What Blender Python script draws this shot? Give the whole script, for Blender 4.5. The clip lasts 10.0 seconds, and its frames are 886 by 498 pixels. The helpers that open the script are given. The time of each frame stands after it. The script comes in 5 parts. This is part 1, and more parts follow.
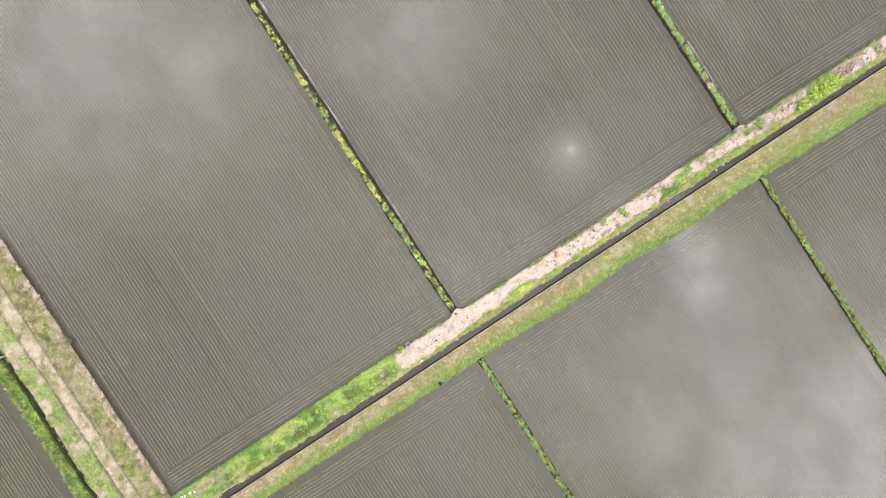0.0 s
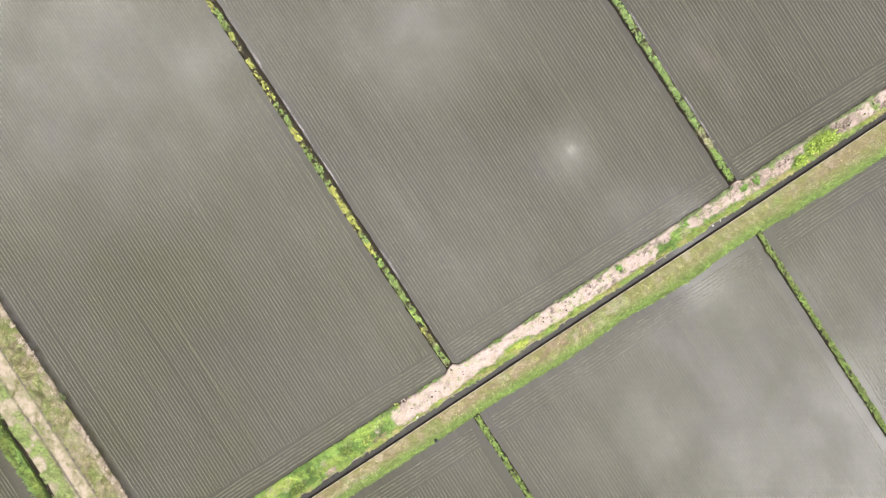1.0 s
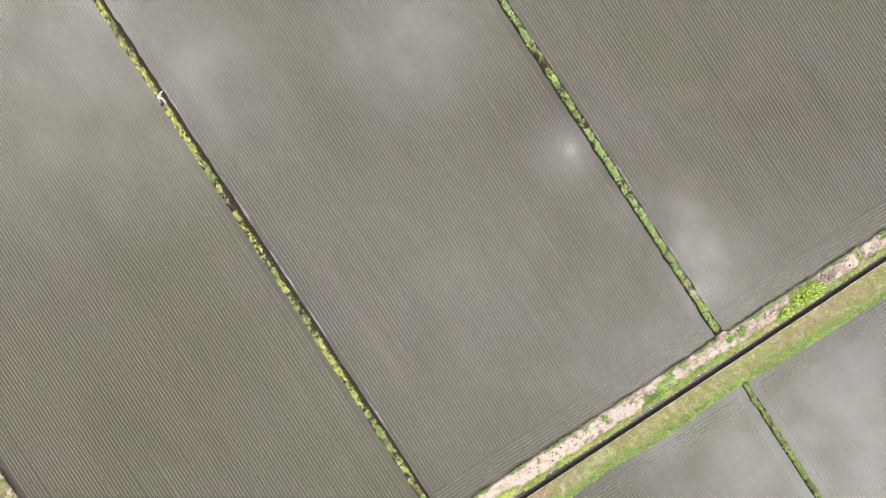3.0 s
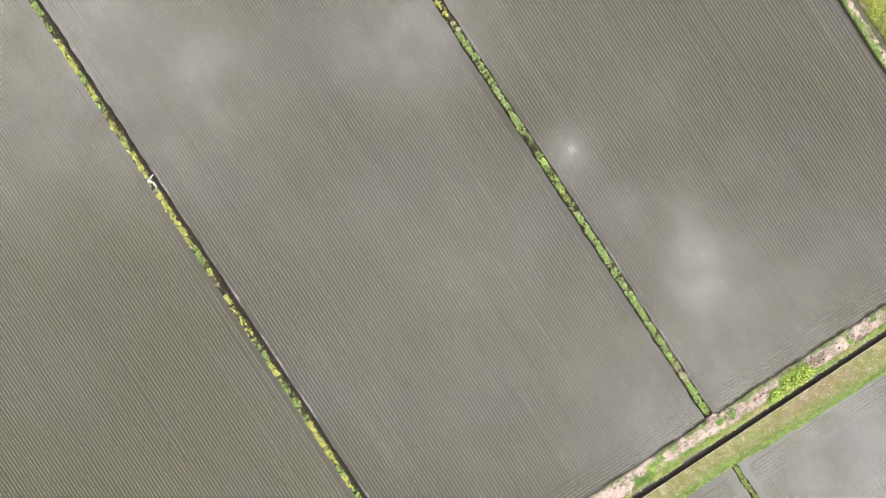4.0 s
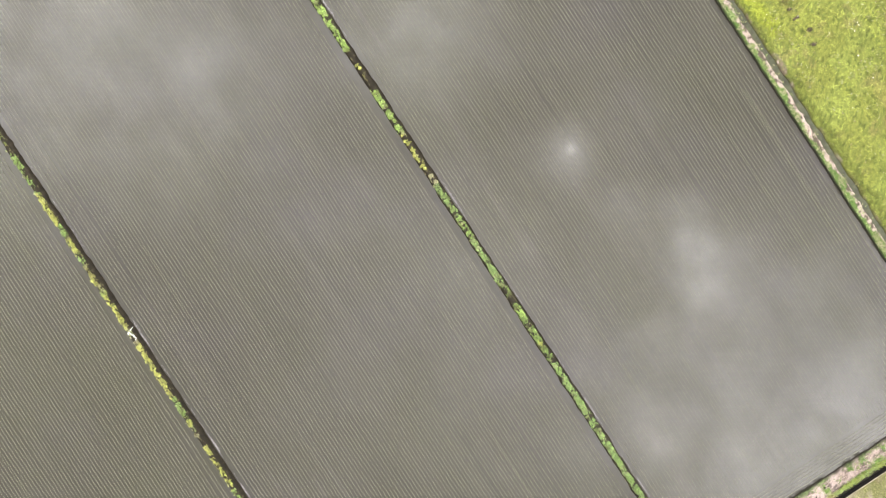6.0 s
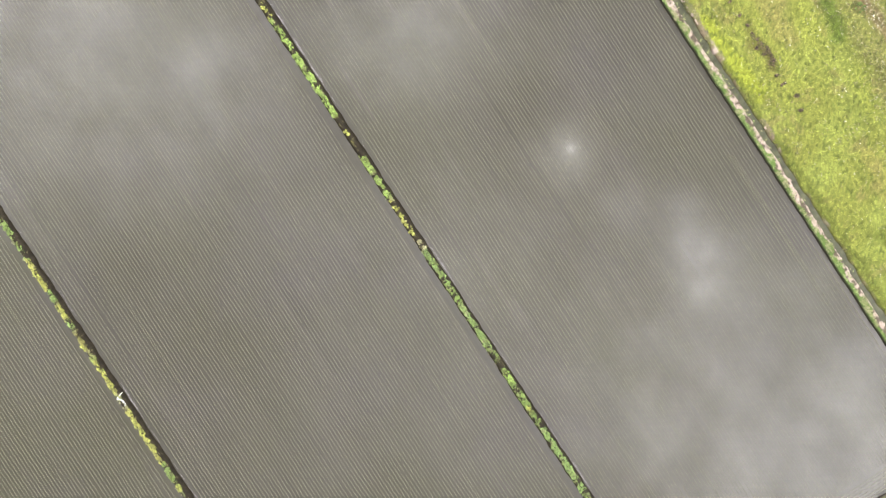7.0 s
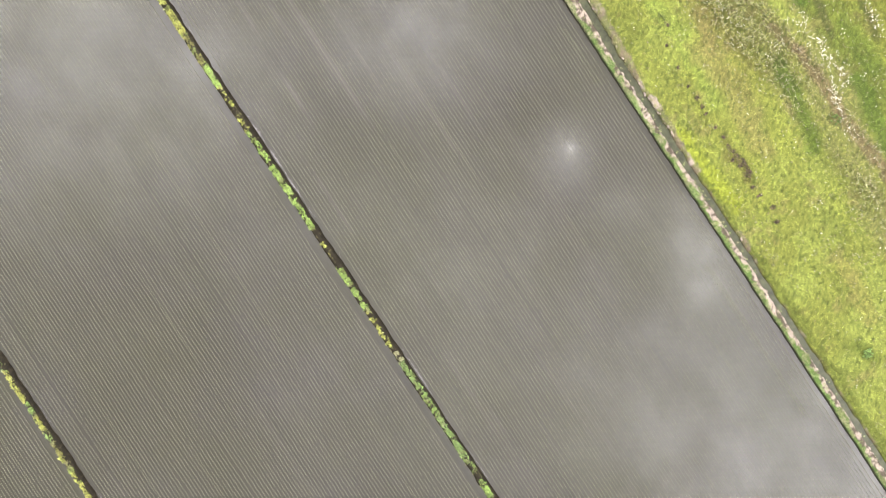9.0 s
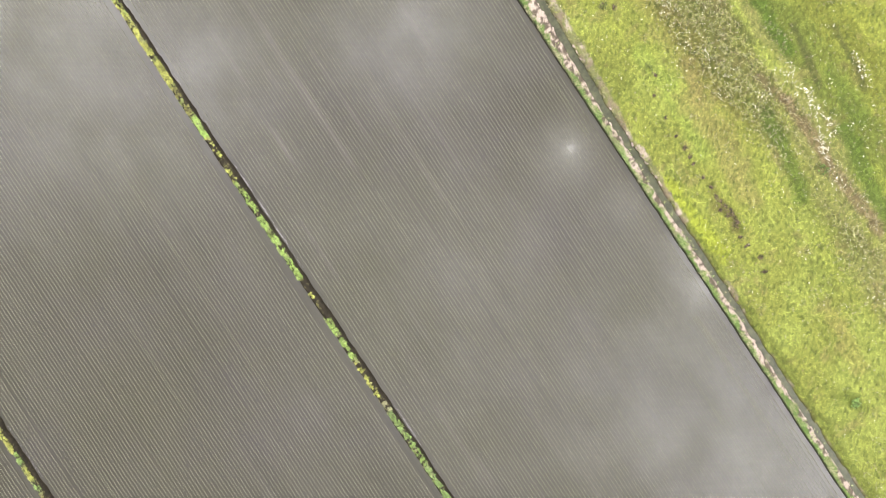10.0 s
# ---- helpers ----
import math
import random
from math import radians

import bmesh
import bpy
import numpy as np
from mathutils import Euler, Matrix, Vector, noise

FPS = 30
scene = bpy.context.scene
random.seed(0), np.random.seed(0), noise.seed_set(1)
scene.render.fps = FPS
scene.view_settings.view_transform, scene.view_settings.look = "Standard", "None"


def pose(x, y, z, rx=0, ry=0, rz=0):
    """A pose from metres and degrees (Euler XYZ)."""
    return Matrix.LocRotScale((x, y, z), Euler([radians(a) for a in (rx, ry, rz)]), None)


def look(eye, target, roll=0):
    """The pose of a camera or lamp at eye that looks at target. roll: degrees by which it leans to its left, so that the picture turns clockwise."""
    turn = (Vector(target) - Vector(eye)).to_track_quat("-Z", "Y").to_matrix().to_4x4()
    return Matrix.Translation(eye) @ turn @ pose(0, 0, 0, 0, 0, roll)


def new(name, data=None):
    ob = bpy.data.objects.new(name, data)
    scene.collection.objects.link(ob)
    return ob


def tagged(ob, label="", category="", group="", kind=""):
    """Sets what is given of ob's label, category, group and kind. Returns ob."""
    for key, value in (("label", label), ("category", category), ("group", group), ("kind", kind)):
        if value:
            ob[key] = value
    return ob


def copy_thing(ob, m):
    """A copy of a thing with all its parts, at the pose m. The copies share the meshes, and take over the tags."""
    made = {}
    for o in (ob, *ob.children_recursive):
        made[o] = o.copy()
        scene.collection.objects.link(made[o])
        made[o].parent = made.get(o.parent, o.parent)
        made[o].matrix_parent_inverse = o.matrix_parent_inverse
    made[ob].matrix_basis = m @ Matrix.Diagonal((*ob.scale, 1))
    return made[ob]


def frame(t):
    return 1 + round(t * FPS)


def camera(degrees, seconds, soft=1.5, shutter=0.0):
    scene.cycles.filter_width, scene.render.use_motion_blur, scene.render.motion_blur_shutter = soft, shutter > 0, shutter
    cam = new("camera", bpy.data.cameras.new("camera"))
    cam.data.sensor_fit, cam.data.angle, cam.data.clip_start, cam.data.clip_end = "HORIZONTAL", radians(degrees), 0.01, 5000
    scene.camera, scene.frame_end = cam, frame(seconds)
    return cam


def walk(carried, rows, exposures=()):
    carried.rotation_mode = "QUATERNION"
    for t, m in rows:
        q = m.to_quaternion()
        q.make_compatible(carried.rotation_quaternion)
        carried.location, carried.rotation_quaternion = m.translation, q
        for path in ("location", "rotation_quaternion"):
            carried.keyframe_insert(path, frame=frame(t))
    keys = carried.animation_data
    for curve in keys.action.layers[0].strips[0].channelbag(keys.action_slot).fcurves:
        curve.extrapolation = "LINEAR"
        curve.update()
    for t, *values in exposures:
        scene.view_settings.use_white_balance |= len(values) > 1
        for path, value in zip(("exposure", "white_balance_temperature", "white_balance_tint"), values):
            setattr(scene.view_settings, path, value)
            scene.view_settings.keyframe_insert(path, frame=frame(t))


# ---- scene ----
cam = camera(73.0, 10.0, soft=0.7)
PATH = [
    (0.0, 2.601, 5.461, 53.615, -0.551, 0.125, -33.049),
    (0.5, 3.979, 7.305, 53.453, -0.551, 0.125, -33.024),
    (1.0, 5.642, 9.431, 53.351, -0.551, 0.125, -33.071),
    (1.5, 7.464, 11.797, 53.434, -0.551, 0.125, -33.081),
    (2.0, 9.518, 14.372, 53.355, -0.551, 0.125, -33.090),
    (2.5, 11.675, 17.167, 53.396, -0.551, 0.125, -33.126),
    (4.0, 18.731, 25.748, 53.436, -0.551, 0.125, -33.215),
    (4.5, 21.062, 28.469, 53.460, -0.551, 0.125, -33.239),
    (5.0, 23.314, 31.059, 53.471, -0.551, 0.125, -33.222),
    (5.5, 25.544, 33.546, 53.514, -0.551, 0.125, -33.281),
    (6.0, 27.735, 35.963, 53.573, -0.551, 0.125, -33.337),
    (7.5, 33.704, 42.200, 53.643, -0.551, 0.125, -33.399),
    (8.0, 35.534, 44.037, 53.591, -0.551, 0.125, -33.398),
    (8.5, 37.289, 45.781, 53.625, -0.551, 0.125, -33.477),
    (9.0, 39.006, 47.432, 53.629, -0.551, 0.125, -33.490),
    (9.5, 40.691, 49.012, 53.618, -0.551, 0.125, -33.519),
    (10.0, 42.371, 50.565, 53.612, -0.551, 0.125, -33.582),
]
walk(cam, [(t, pose(x, y, z, rx, ry, rz)) for t, x, y, z, rx, ry, rz in PATH])


# ---- world and light ----
SUN = Vector((0.2631, 0.0151, 1.0)).normalized()


def build_sky():
    """A bright layer of broken cloud on a plane overhead, thinner round the veiled sun."""
    world = bpy.data.worlds.new("sky")
    scene.world = world
    world.use_nodes = True
    nt = world.node_tree
    nt.nodes.clear()
    N = nt.nodes.new

    def math_node(op, a, b=None, c=None):
        n = N("ShaderNodeMath")
        n.operation = op
        for i, v in enumerate((a, b, c)):
            if v is None:
                continue
            if isinstance(v, (int, float)):
                n.inputs[i].default_value = v
            else:
                nt.links.new(v, n.inputs[i])
        return n.outputs[0]

    tc = N("ShaderNodeTexCoord")
    sep = N("ShaderNodeSeparateXYZ")
    nt.links.new(tc.outputs["Generated"], sep.inputs[0])
    z = math_node("MAXIMUM", sep.outputs[2], 0.06)
    x = math_node("DIVIDE", sep.outputs[0], z)
    y = math_node("DIVIDE", sep.outputs[1], z)
    # axes of the cloud layer, turned with the flight line
    ca, sa = math.cos(radians(33.3)), math.sin(radians(33.3))
    px = math_node("SUBTRACT", math_node("MULTIPLY", x, ca), math_node("MULTIPLY", y, sa))
    py = math_node("ADD", math_node("MULTIPLY", x, sa), math_node("MULTIPLY", y, ca))
    comb = N("ShaderNodeCombineXYZ")
    nt.links.new(px, comb.inputs[0])
    nt.links.new(py, comb.inputs[1])
    plane = comb.outputs[0]

    def noise_of(scale, detail, rough, dist=0.0):
        n = N("ShaderNodeTexNoise")
        n.inputs["Scale"].default_value = scale
        n.inputs["Detail"].default_value = detail
        n.inputs["Roughness"].default_value = rough
        n.inputs["Distortion"].default_value = dist
        nt.links.new(plane, n.inputs["Vector"])
        return n

    warp = noise_of(6.0, 5.0, 0.62)
    shift = N("ShaderNodeVectorMath")
    shift.operation = "MULTIPLY_ADD"
    nt.links.new(warp.outputs["Color"], shift.inputs[0])
    shift.inputs[1].default_value = (0.14, 0.14, 0.0)
    off = N("ShaderNodeVectorMath")
    off.operation = "SUBTRACT"
    nt.links.new(plane, off.inputs[0])
    off.inputs[1].default_value = (0.07, 0.07, 0.0)
    nt.links.new(off.outputs[0], shift.inputs[2])
    warped = shift.outputs[0]

    def lobe(where, cx, cy, r, amp):
        d = N("ShaderNodeVectorMath")
        d.operation = "DISTANCE"
        nt.links.new(where, d.inputs[0])
        d.inputs[1].default_value = (cx, cy, 0.0)
        q = math_node("DIVIDE", d.outputs["Value"], r)
        e = math_node("EXPONENT", math_node("MULTIPLY", math_node("MULTIPLY", q, q), -1.0))
        return math_node("MULTIPLY", e, amp)

    total = math_node("MULTIPLY", noise_of(3.2, 6.0, 0.55, 0.4).outputs[0], CLOUD_VARY)
    total = math_node("ADD", total, CLOUD_BASE)
    ragged = noise_of(11.0, 6.0, 0.62, 0.5).outputs[0]
    ragged = math_node("MAXIMUM", math_node("MULTIPLY_ADD", ragged, 3.1, -0.55), 0.2)
    sums = 0.0
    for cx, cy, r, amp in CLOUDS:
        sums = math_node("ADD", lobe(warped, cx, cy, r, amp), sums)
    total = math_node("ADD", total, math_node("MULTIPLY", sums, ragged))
    # broad brightness of the layer round the sun, and the thin veil close to it
    total = math_node("ADD", total, lobe(plane, 0.18, 0.05, 1.1, CLOUD_GLOW))
    total = math_node("ADD", total, lobe(plane, 0.210, 0.165, 0.036, 3.0))
    total = math_node("ADD", total, lobe(plane, 0.214, 0.128, 0.032, 2.0))
    total = math_node("ADD", total, lobe(plane, 0.2116, 0.1571, 0.013, 5.0))
    total = math_node("MAXIMUM", total, 0.5)
    sky = N("ShaderNodeTexSky")
    sky.sky_type = "NISHITA"
    sky.sun_disc = False
    sky.sun_elevation = radians(75)
    sky.sun_rotation = math.atan2(SUN.x, SUN.y)
    blue = N("ShaderNodeBackground")
    nt.links.new(sky.outputs[0], blue.inputs[0])
    blue.inputs[1].default_value = 0.05
    cloud = N("ShaderNodeBackground")
    cloud.inputs[0].default_value = CLOUD_COLOUR
    nt.links.new(total, cloud.inputs[1])
    add = N("ShaderNodeAddShader")
    nt.links.new(blue.outputs[0], add.inputs[0])
    nt.links.new(cloud.outputs[0], add.inputs[1])
    out = N("ShaderNodeOutputWorld")
    nt.links.new(add.outputs[0], out.inputs[0])


CLOUD_BASE, CLOUD_VARY, CLOUD_GLOW = -0.75, 4.0, 2.4
CLOUD_COLOUR = (1.0, 0.972, 0.975, 1.0)
# thick bright and thin places of the cloud layer, set by hand to shape what the flooded fields mirror: place, size,
# brightness
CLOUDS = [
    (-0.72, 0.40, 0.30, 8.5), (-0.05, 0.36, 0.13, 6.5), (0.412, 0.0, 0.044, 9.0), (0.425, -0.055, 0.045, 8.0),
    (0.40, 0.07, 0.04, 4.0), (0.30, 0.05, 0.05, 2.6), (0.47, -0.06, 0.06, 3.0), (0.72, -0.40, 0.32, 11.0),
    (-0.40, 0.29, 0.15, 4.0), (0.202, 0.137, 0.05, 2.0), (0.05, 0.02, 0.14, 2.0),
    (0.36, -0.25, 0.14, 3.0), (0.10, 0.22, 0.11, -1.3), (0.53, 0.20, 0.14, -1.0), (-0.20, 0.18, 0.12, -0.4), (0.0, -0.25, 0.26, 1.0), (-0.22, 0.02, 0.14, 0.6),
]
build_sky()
sun = new("sun", bpy.data.lights.new("sun", "SUN"))
sun.data.energy, sun.data.angle, sun.data.color = 0.002, radians(0.6), (1.0, 0.96, 0.9)
sun.matrix_world = look(SUN * 60, (0, 0, 0))


# ---- small tools ----
def hash01(ix, iy, seed):
    h = (ix * 374761393 + iy * 668265263 + seed * 974634777) & 0x7FFFFFFF
    h = ((h ^ (h >> 13)) * 1274126177) & 0x7FFFFFFF
    return ((h ^ (h >> 16)) & 0xFFFF) / 65535.0


def vnoise(x, y, scale, seed=0):
    """Smooth noise in 0..1 with patches about `scale` metres across."""
    x, y = np.asarray(x, float) / scale + 1000, np.asarray(y, float) / scale + 1000
    ix, iy = np.floor(x).astype(np.int64), np.floor(y).astype(np.int64)
    fx, fy = x - ix, y - iy
    fx, fy = fx * fx * (3 - 2 * fx), fy * fy * (3 - 2 * fy)
    a, b = hash01(ix, iy, seed), hash01(ix + 1, iy, seed)
    c, d = hash01(ix, iy + 1, seed), hash01(ix + 1, iy + 1, seed)
    return (a * (1 - fx) + b * fx) * (1 - fy) + (c * (1 - fx) + d * fx) * fy


def fbm(x, y, scale, seed=0, octaves=4):
    total, amp, norm = 0.0, 1.0, 0.0
    for k in range(octaves):
        total = total + amp * vnoise(x, y, scale / 2 ** k, seed + 17 * k)
        norm += amp
        amp *= 0.55
    return total / norm


def ramp(x, a, b):
    q = np.clip((np.asarray(x, float) - a) / (b - a), 0, 1)
    return q * q * (3 - 2 * q)


def blend(a, b, q):
    """Colours a and b, n x 3 or 3 long, mixed by q."""
    q = np.asarray(q, float)[:, None]
    return np.asarray(a, float) * (1 - q) + np.asarray(b, float) * q


def raw_mesh(name, verts, faces, colours=None, smooth=False):
    """A mesh from arrays, all faces with the same number of corners."""
    verts, faces = np.asarray(verts, np.float32), np.asarray(faces, np.int32)
    k = faces.shape[1]
    me = bpy.data.meshes.new(name)
    me.vertices.add(len(verts))
    me.vertices.foreach_set("co", verts.ravel())
    me.loops.add(faces.size)
    me.loops.foreach_set("vertex_index", faces.ravel())
    me.polygons.add(len(faces))
    me.polygons.foreach_set("loop_start", np.arange(0, faces.size, k, dtype=np.int32))
    if smooth:
        me.polygons.foreach_set("use_smooth", np.ones(len(faces), bool))
    if colours is not None:
        at = me.color_attributes.new("tint", "FLOAT_COLOR", "POINT")
        rgba = np.ones((len(verts), 4), np.float32)
        rgba[:, :3] = colours
        at.data.foreach_set("color", rgba.ravel())
    me.update(calc_edges=True)
    return me


def put(name, me, material, parent=None, label="", category="", group="", kind=""):
    ob = new(name, me)
    me.materials.append(material)
    if parent:
        ob.parent = parent
    return tagged(ob, label, category, group, kind)


def part(name, bm, material, parent, label=""):
    me = bpy.data.meshes.new(name)
    bm.to_mesh(me)
    bm.free()
    return put(name, me, material, parent, label)


def box_bm(x0, x1, y0, y1, z0, z1, bevel=0.0, bm=None):
    bm = bm or bmesh.new()
    made = bmesh.ops.create_cube(bm, size=1.0, matrix=Matrix.LocRotScale(
        ((x0 + x1) / 2, (y0 + y1) / 2, (z0 + z1) / 2), None, (x1 - x0, y1 - y0, z1 - z0)))
    if bevel:
        edges = list({e for v in made["verts"] for e in v.link_edges})
        bmesh.ops.bevel(bm, geom=edges, offset=bevel, segments=2, affect="EDGES")
    return bm


def grid_mesh(name, X, Y, Z, colours=None):
    """A smooth sheet from 2D arrays of places; colours n x 3 in the same order."""
    r, c = X.shape
    idx = np.arange(r * c).reshape(r, c)
    f = np.stack([idx[:-1, :-1], idx[:-1, 1:], idx[1:, 1:], idx[1:, :-1]], -1).reshape(-1, 4)
    n = (X[0, 1] - X[0, 0]) * (Y[1, 0] - Y[0, 0]) - (Y[0, 1] - Y[0, 0]) * (X[1, 0] - X[0, 0])
    if n < 0:
        f = f[:, ::-1]
    return raw_mesh(name, np.stack([X, Y, Z], -1).reshape(-1, 3), f, colours, True)


# ---- materials ----
def material(name, build):
    m = bpy.data.materials.new(name)
    m.use_nodes = True
    nt = m.node_tree
    build(nt, nt.nodes["Principled BSDF"])
    return m


def tex(nt, scale, detail=4.0, rough=0.55, stretch=(1, 1, 1), dist=0.0):
    tc = nt.nodes.new("ShaderNodeTexCoord")
    mp = nt.nodes.new("ShaderNodeMapping")
    mp.inputs["Scale"].default_value = stretch
    n = nt.nodes.new("ShaderNodeTexNoise")
    n.inputs["Scale"].default_value = scale
    n.inputs["Detail"].default_value = detail
    n.inputs["Roughness"].default_value = rough
    n.inputs["Distortion"].default_value = dist
    nt.links.new(tc.outputs["Object"], mp.inputs[0])
    nt.links.new(mp.outputs[0], n.inputs["Vector"])
    return n.outputs[0]


def curve(nt, value, stops):
    r = nt.nodes.new("ShaderNodeValToRGB")
    while len(r.color_ramp.elements) < len(stops):
        r.color_ramp.elements.new(0.5)
    for e, (pos, col) in zip(r.color_ramp.elements, stops):
        e.position = pos
        e.color = (*col, 1) if isinstance(col, tuple) else (col, col, col, 1)
    nt.links.new(value, r.inputs[0])
    return r.outputs[0]


def mixed(nt, a, b, fac=0.5, mode="MIX"):
    n = nt.nodes.new("ShaderNodeMix")
    n.data_type, n.blend_type = "RGBA", mode
    for i, v in ((0, fac), (6, a), (7, b)):
        if isinstance(v, (int, float)):
            n.inputs[i].default_value = v
        elif isinstance(v, tuple):
            n.inputs[i].default_value = (*v, 1)
        else:
            nt.links.new(v, n.inputs[i])
    return n.outputs[2]


def bumped(nt, bsdf, height, strength, distance):
    b = nt.nodes.new("ShaderNodeBump")
    b.inputs["Strength"].default_value = strength
    b.inputs["Distance"].default_value = distance
    nt.links.new(height, b.inputs["Height"])
    nt.links.new(b.outputs[0], bsdf.inputs["Normal"])


def tint_of(nt):
    a = nt.nodes.new("ShaderNodeAttribute")
    a.attribute_name = "tint"
    return a.outputs["Color"]


def paddy_water_material(name, a, b, c, silty=0.22, seen_at=(0.40, 0.60), silt_tone=(0.088, 0.076, 0.067), strokes=None):
    """Shallow turbid water over dark mud, drawn out in streaks along the planted rows."""
    def build(nt, p):
        broad = tex(nt, 0.07, 4, 0.6)
        streak = tex(nt, 0.9, 5, 0.65, (1.0, 0.07, 1.0), 0.3)
        fine = tex(nt, 7.0, 3, 0.6, (1.0, 0.25, 1.0))
        col = curve(nt, broad, [(0.32, a), (0.5, b), (0.68, c)])
        col = mixed(nt, col, curve(nt, streak, [(0.3, 0.90), (0.52, 1.0), (0.78, 1.10)]), 0.8, "MULTIPLY")
        # long pale threads of stirred-up silt between the rows
        thread = tex(nt, 1.7, 4, 0.65, (1.0, 0.03, 1.0), 0.1)
        where = tex(nt, 0.16, 3, 0.6)
        thin = tex(nt, 3.3, 3, 0.6, (1.0, 0.012, 1.0))
        col = mixed(nt, col, curve(nt, thin, [(0.36, 0.82), (0.5, 1.0), (0.64, 1.18)]), 0.7, "MULTIPLY")
        silt = mixed(nt, curve(nt, thread, [(0.55, 0.0), (0.66, 0.6), (0.74, 1.0)]), curve(nt, where, [(seen_at[0], 0.1), (seen_at[1], 1.0)]), 1.0, "MULTIPLY")
        col = mixed(nt, col, silt_tone, mixed(nt, (0.0, 0.0, 0.0), silt, silty))
        band = tex(nt, 0.55, 3, 0.55, (1.0, 0.025, 1.0), 0.1)
        col = mixed(nt, col, (0.060, 0.052, 0.042), mixed(nt, (0.0, 0.0, 0.0), curve(nt, band, [(0.50, 0.0), (0.62, 1.0)]), 0.14))
        col = mixed(nt, col, curve(nt, fine, [(0.3, 0.8), (0.7, 1.2)]), 0.6, "MULTIPLY")
        if strokes:
            col = mixed(nt, col, strokes, tint_of(nt))
        nt.links.new(col, p.inputs["Base Color"])
        p.inputs["IOR"].default_value = 1.36
        p.inputs["Roughness"].default_value = 0.05
        bumped(nt, p, tex(nt, 2.2, 2, 0.5), 0.015, 0.02)
    return material(name, build)


WATER = paddy_water_material("paddy_water", (0.0390, 0.0372, 0.0205), (0.0406, 0.0378, 0.0247), (0.0427, 0.0385, 0.0315))


SILTY_WATER = paddy_water_material("silty_paddy_water", (0.0388, 0.0361, 0.0225), (0.0404, 0.0369, 0.0268), (0.0430, 0.0383, 0.0336), 0.28, (0.40, 0.58), strokes=(0.108, 0.095, 0.086))


def ditch_water(nt, p):
    nt.links.new(curve(nt, tex(nt, 1.3, 4, 0.6), [(0.3, (0.022, 0.019, 0.015)), (0.7, (0.04, 0.035, 0.028))]), p.inputs["Base Color"])
    p.inputs["IOR"].default_value = 1.34
    p.inputs["Roughness"].default_value = 0.06
    bumped(nt, p, tex(nt, 5, 2, 0.5), 0.03, 0.02)


DITCH_WATER = material("ditch_water", ditch_water)


def stream_water(nt, p):
    """Shallow water thick with silt and green algae."""
    nt.links.new(curve(nt, tex(nt, 1.1, 5, 0.65), [(0.3, (0.030, 0.032, 0.018)), (0.5, (0.058, 0.060, 0.034)), (0.7, (0.092, 0.096, 0.050))]), p.inputs["Base Color"])
    p.inputs["IOR"].default_value = 1.33
    p.inputs["Specular IOR Level"].default_value = 0.3
    p.inputs["Roughness"].default_value = 0.30
    bumped(nt, p, tex(nt, 6, 3, 0.6), 0.35, 0.03)


STREAM_WATER = material("stream_water", stream_water)


def wet_mud(nt, p):
    col = curve(nt, tex(nt, 3.0, 6, 0.65), [(0.3, (0.008, 0.0065, 0.0045)), (0.55, (0.021, 0.017, 0.010)), (0.75, (0.050, 0.041, 0.026))])
    nt.links.new(col, p.inputs["Base Color"])
    p.inputs["Roughness"].default_value = 0.75
    p.inputs["Specular IOR Level"].default_value = 0.12
    bumped(nt, p, tex(nt, 14, 5, 0.65), 0.5, 0.04)


MUD = material("wet_mud", wet_mud)


def earth(nt, p):
    """Bank earth: dry soil, dead stalks and low growth by the zone's tint, painted shade included, grained."""
    g = curve(nt, tex(nt, 9.0, 6, 0.7), [(0.25, 0.4), (0.5, 1.0), (0.75, 1.5)])
    s = curve(nt, tex(nt, 32.0, 4, 0.7), [(0.3, 0.55), (0.7, 1.4)])
    col = mixed(nt, mixed(nt, tint_of(nt), g, 0.75, "MULTIPLY"), s, 0.7, "MULTIPLY")
    nt.links.new(col, p.inputs["Base Color"])
    p.inputs["Roughness"].default_value = 0.9
    p.inputs["Specular IOR Level"].default_value = 0.2
    bumped(nt, p, tex(nt, 22, 6, 0.7), 0.8, 0.05)


EARTH = material("bank_earth", earth)


def leaves(nt, p):
    g = nt.nodes.new("ShaderNodeNewGeometry")
    vary = curve(nt, g.outputs["Random Per Island"], [(0.0, 0.5), (0.5, 0.95), (0.85, 1.3), (1.0, 1.7)])
    nt.links.new(mixed(nt, tint_of(nt), vary, 1.0, "MULTIPLY"), p.inputs["Base Color"])
    p.inputs["Roughness"].default_value = 0.55
    p.inputs["Specular IOR Level"].default_value = 0.25


LEAF = material("leaves", leaves)


def meadow_leaf(nt, p):
    g = nt.nodes.new("ShaderNodeNewGeometry")
    vary = curve(nt, g.outputs["Random Per Island"], [(0.0, 0.72), (0.5, 0.98), (0.9, 1.15), (1.0, 1.35)])
    nt.links.new(mixed(nt, tint_of(nt), vary, 1.0, "MULTIPLY"), p.inputs["Base Color"])
    p.inputs["Roughness"].default_value = 0.6
    p.inputs["Specular IOR Level"].default_value = 0.2


MEADOW_LEAF = material("meadow_leaves", meadow_leaf)


def rice_leaf(nt, p):
    g = nt.nodes.new("ShaderNodeNewGeometry")
    vary = curve(nt, g.outputs["Random Per Island"], [(0.0, 0.85), (1.0, 1.15)])
    nt.links.new(mixed(nt, tint_of(nt), vary, 1.0, "MULTIPLY"), p.inputs["Base Color"])
    p.inputs["Roughness"].default_value = 0.55
    p.inputs["Specular IOR Level"].default_value = 0.25


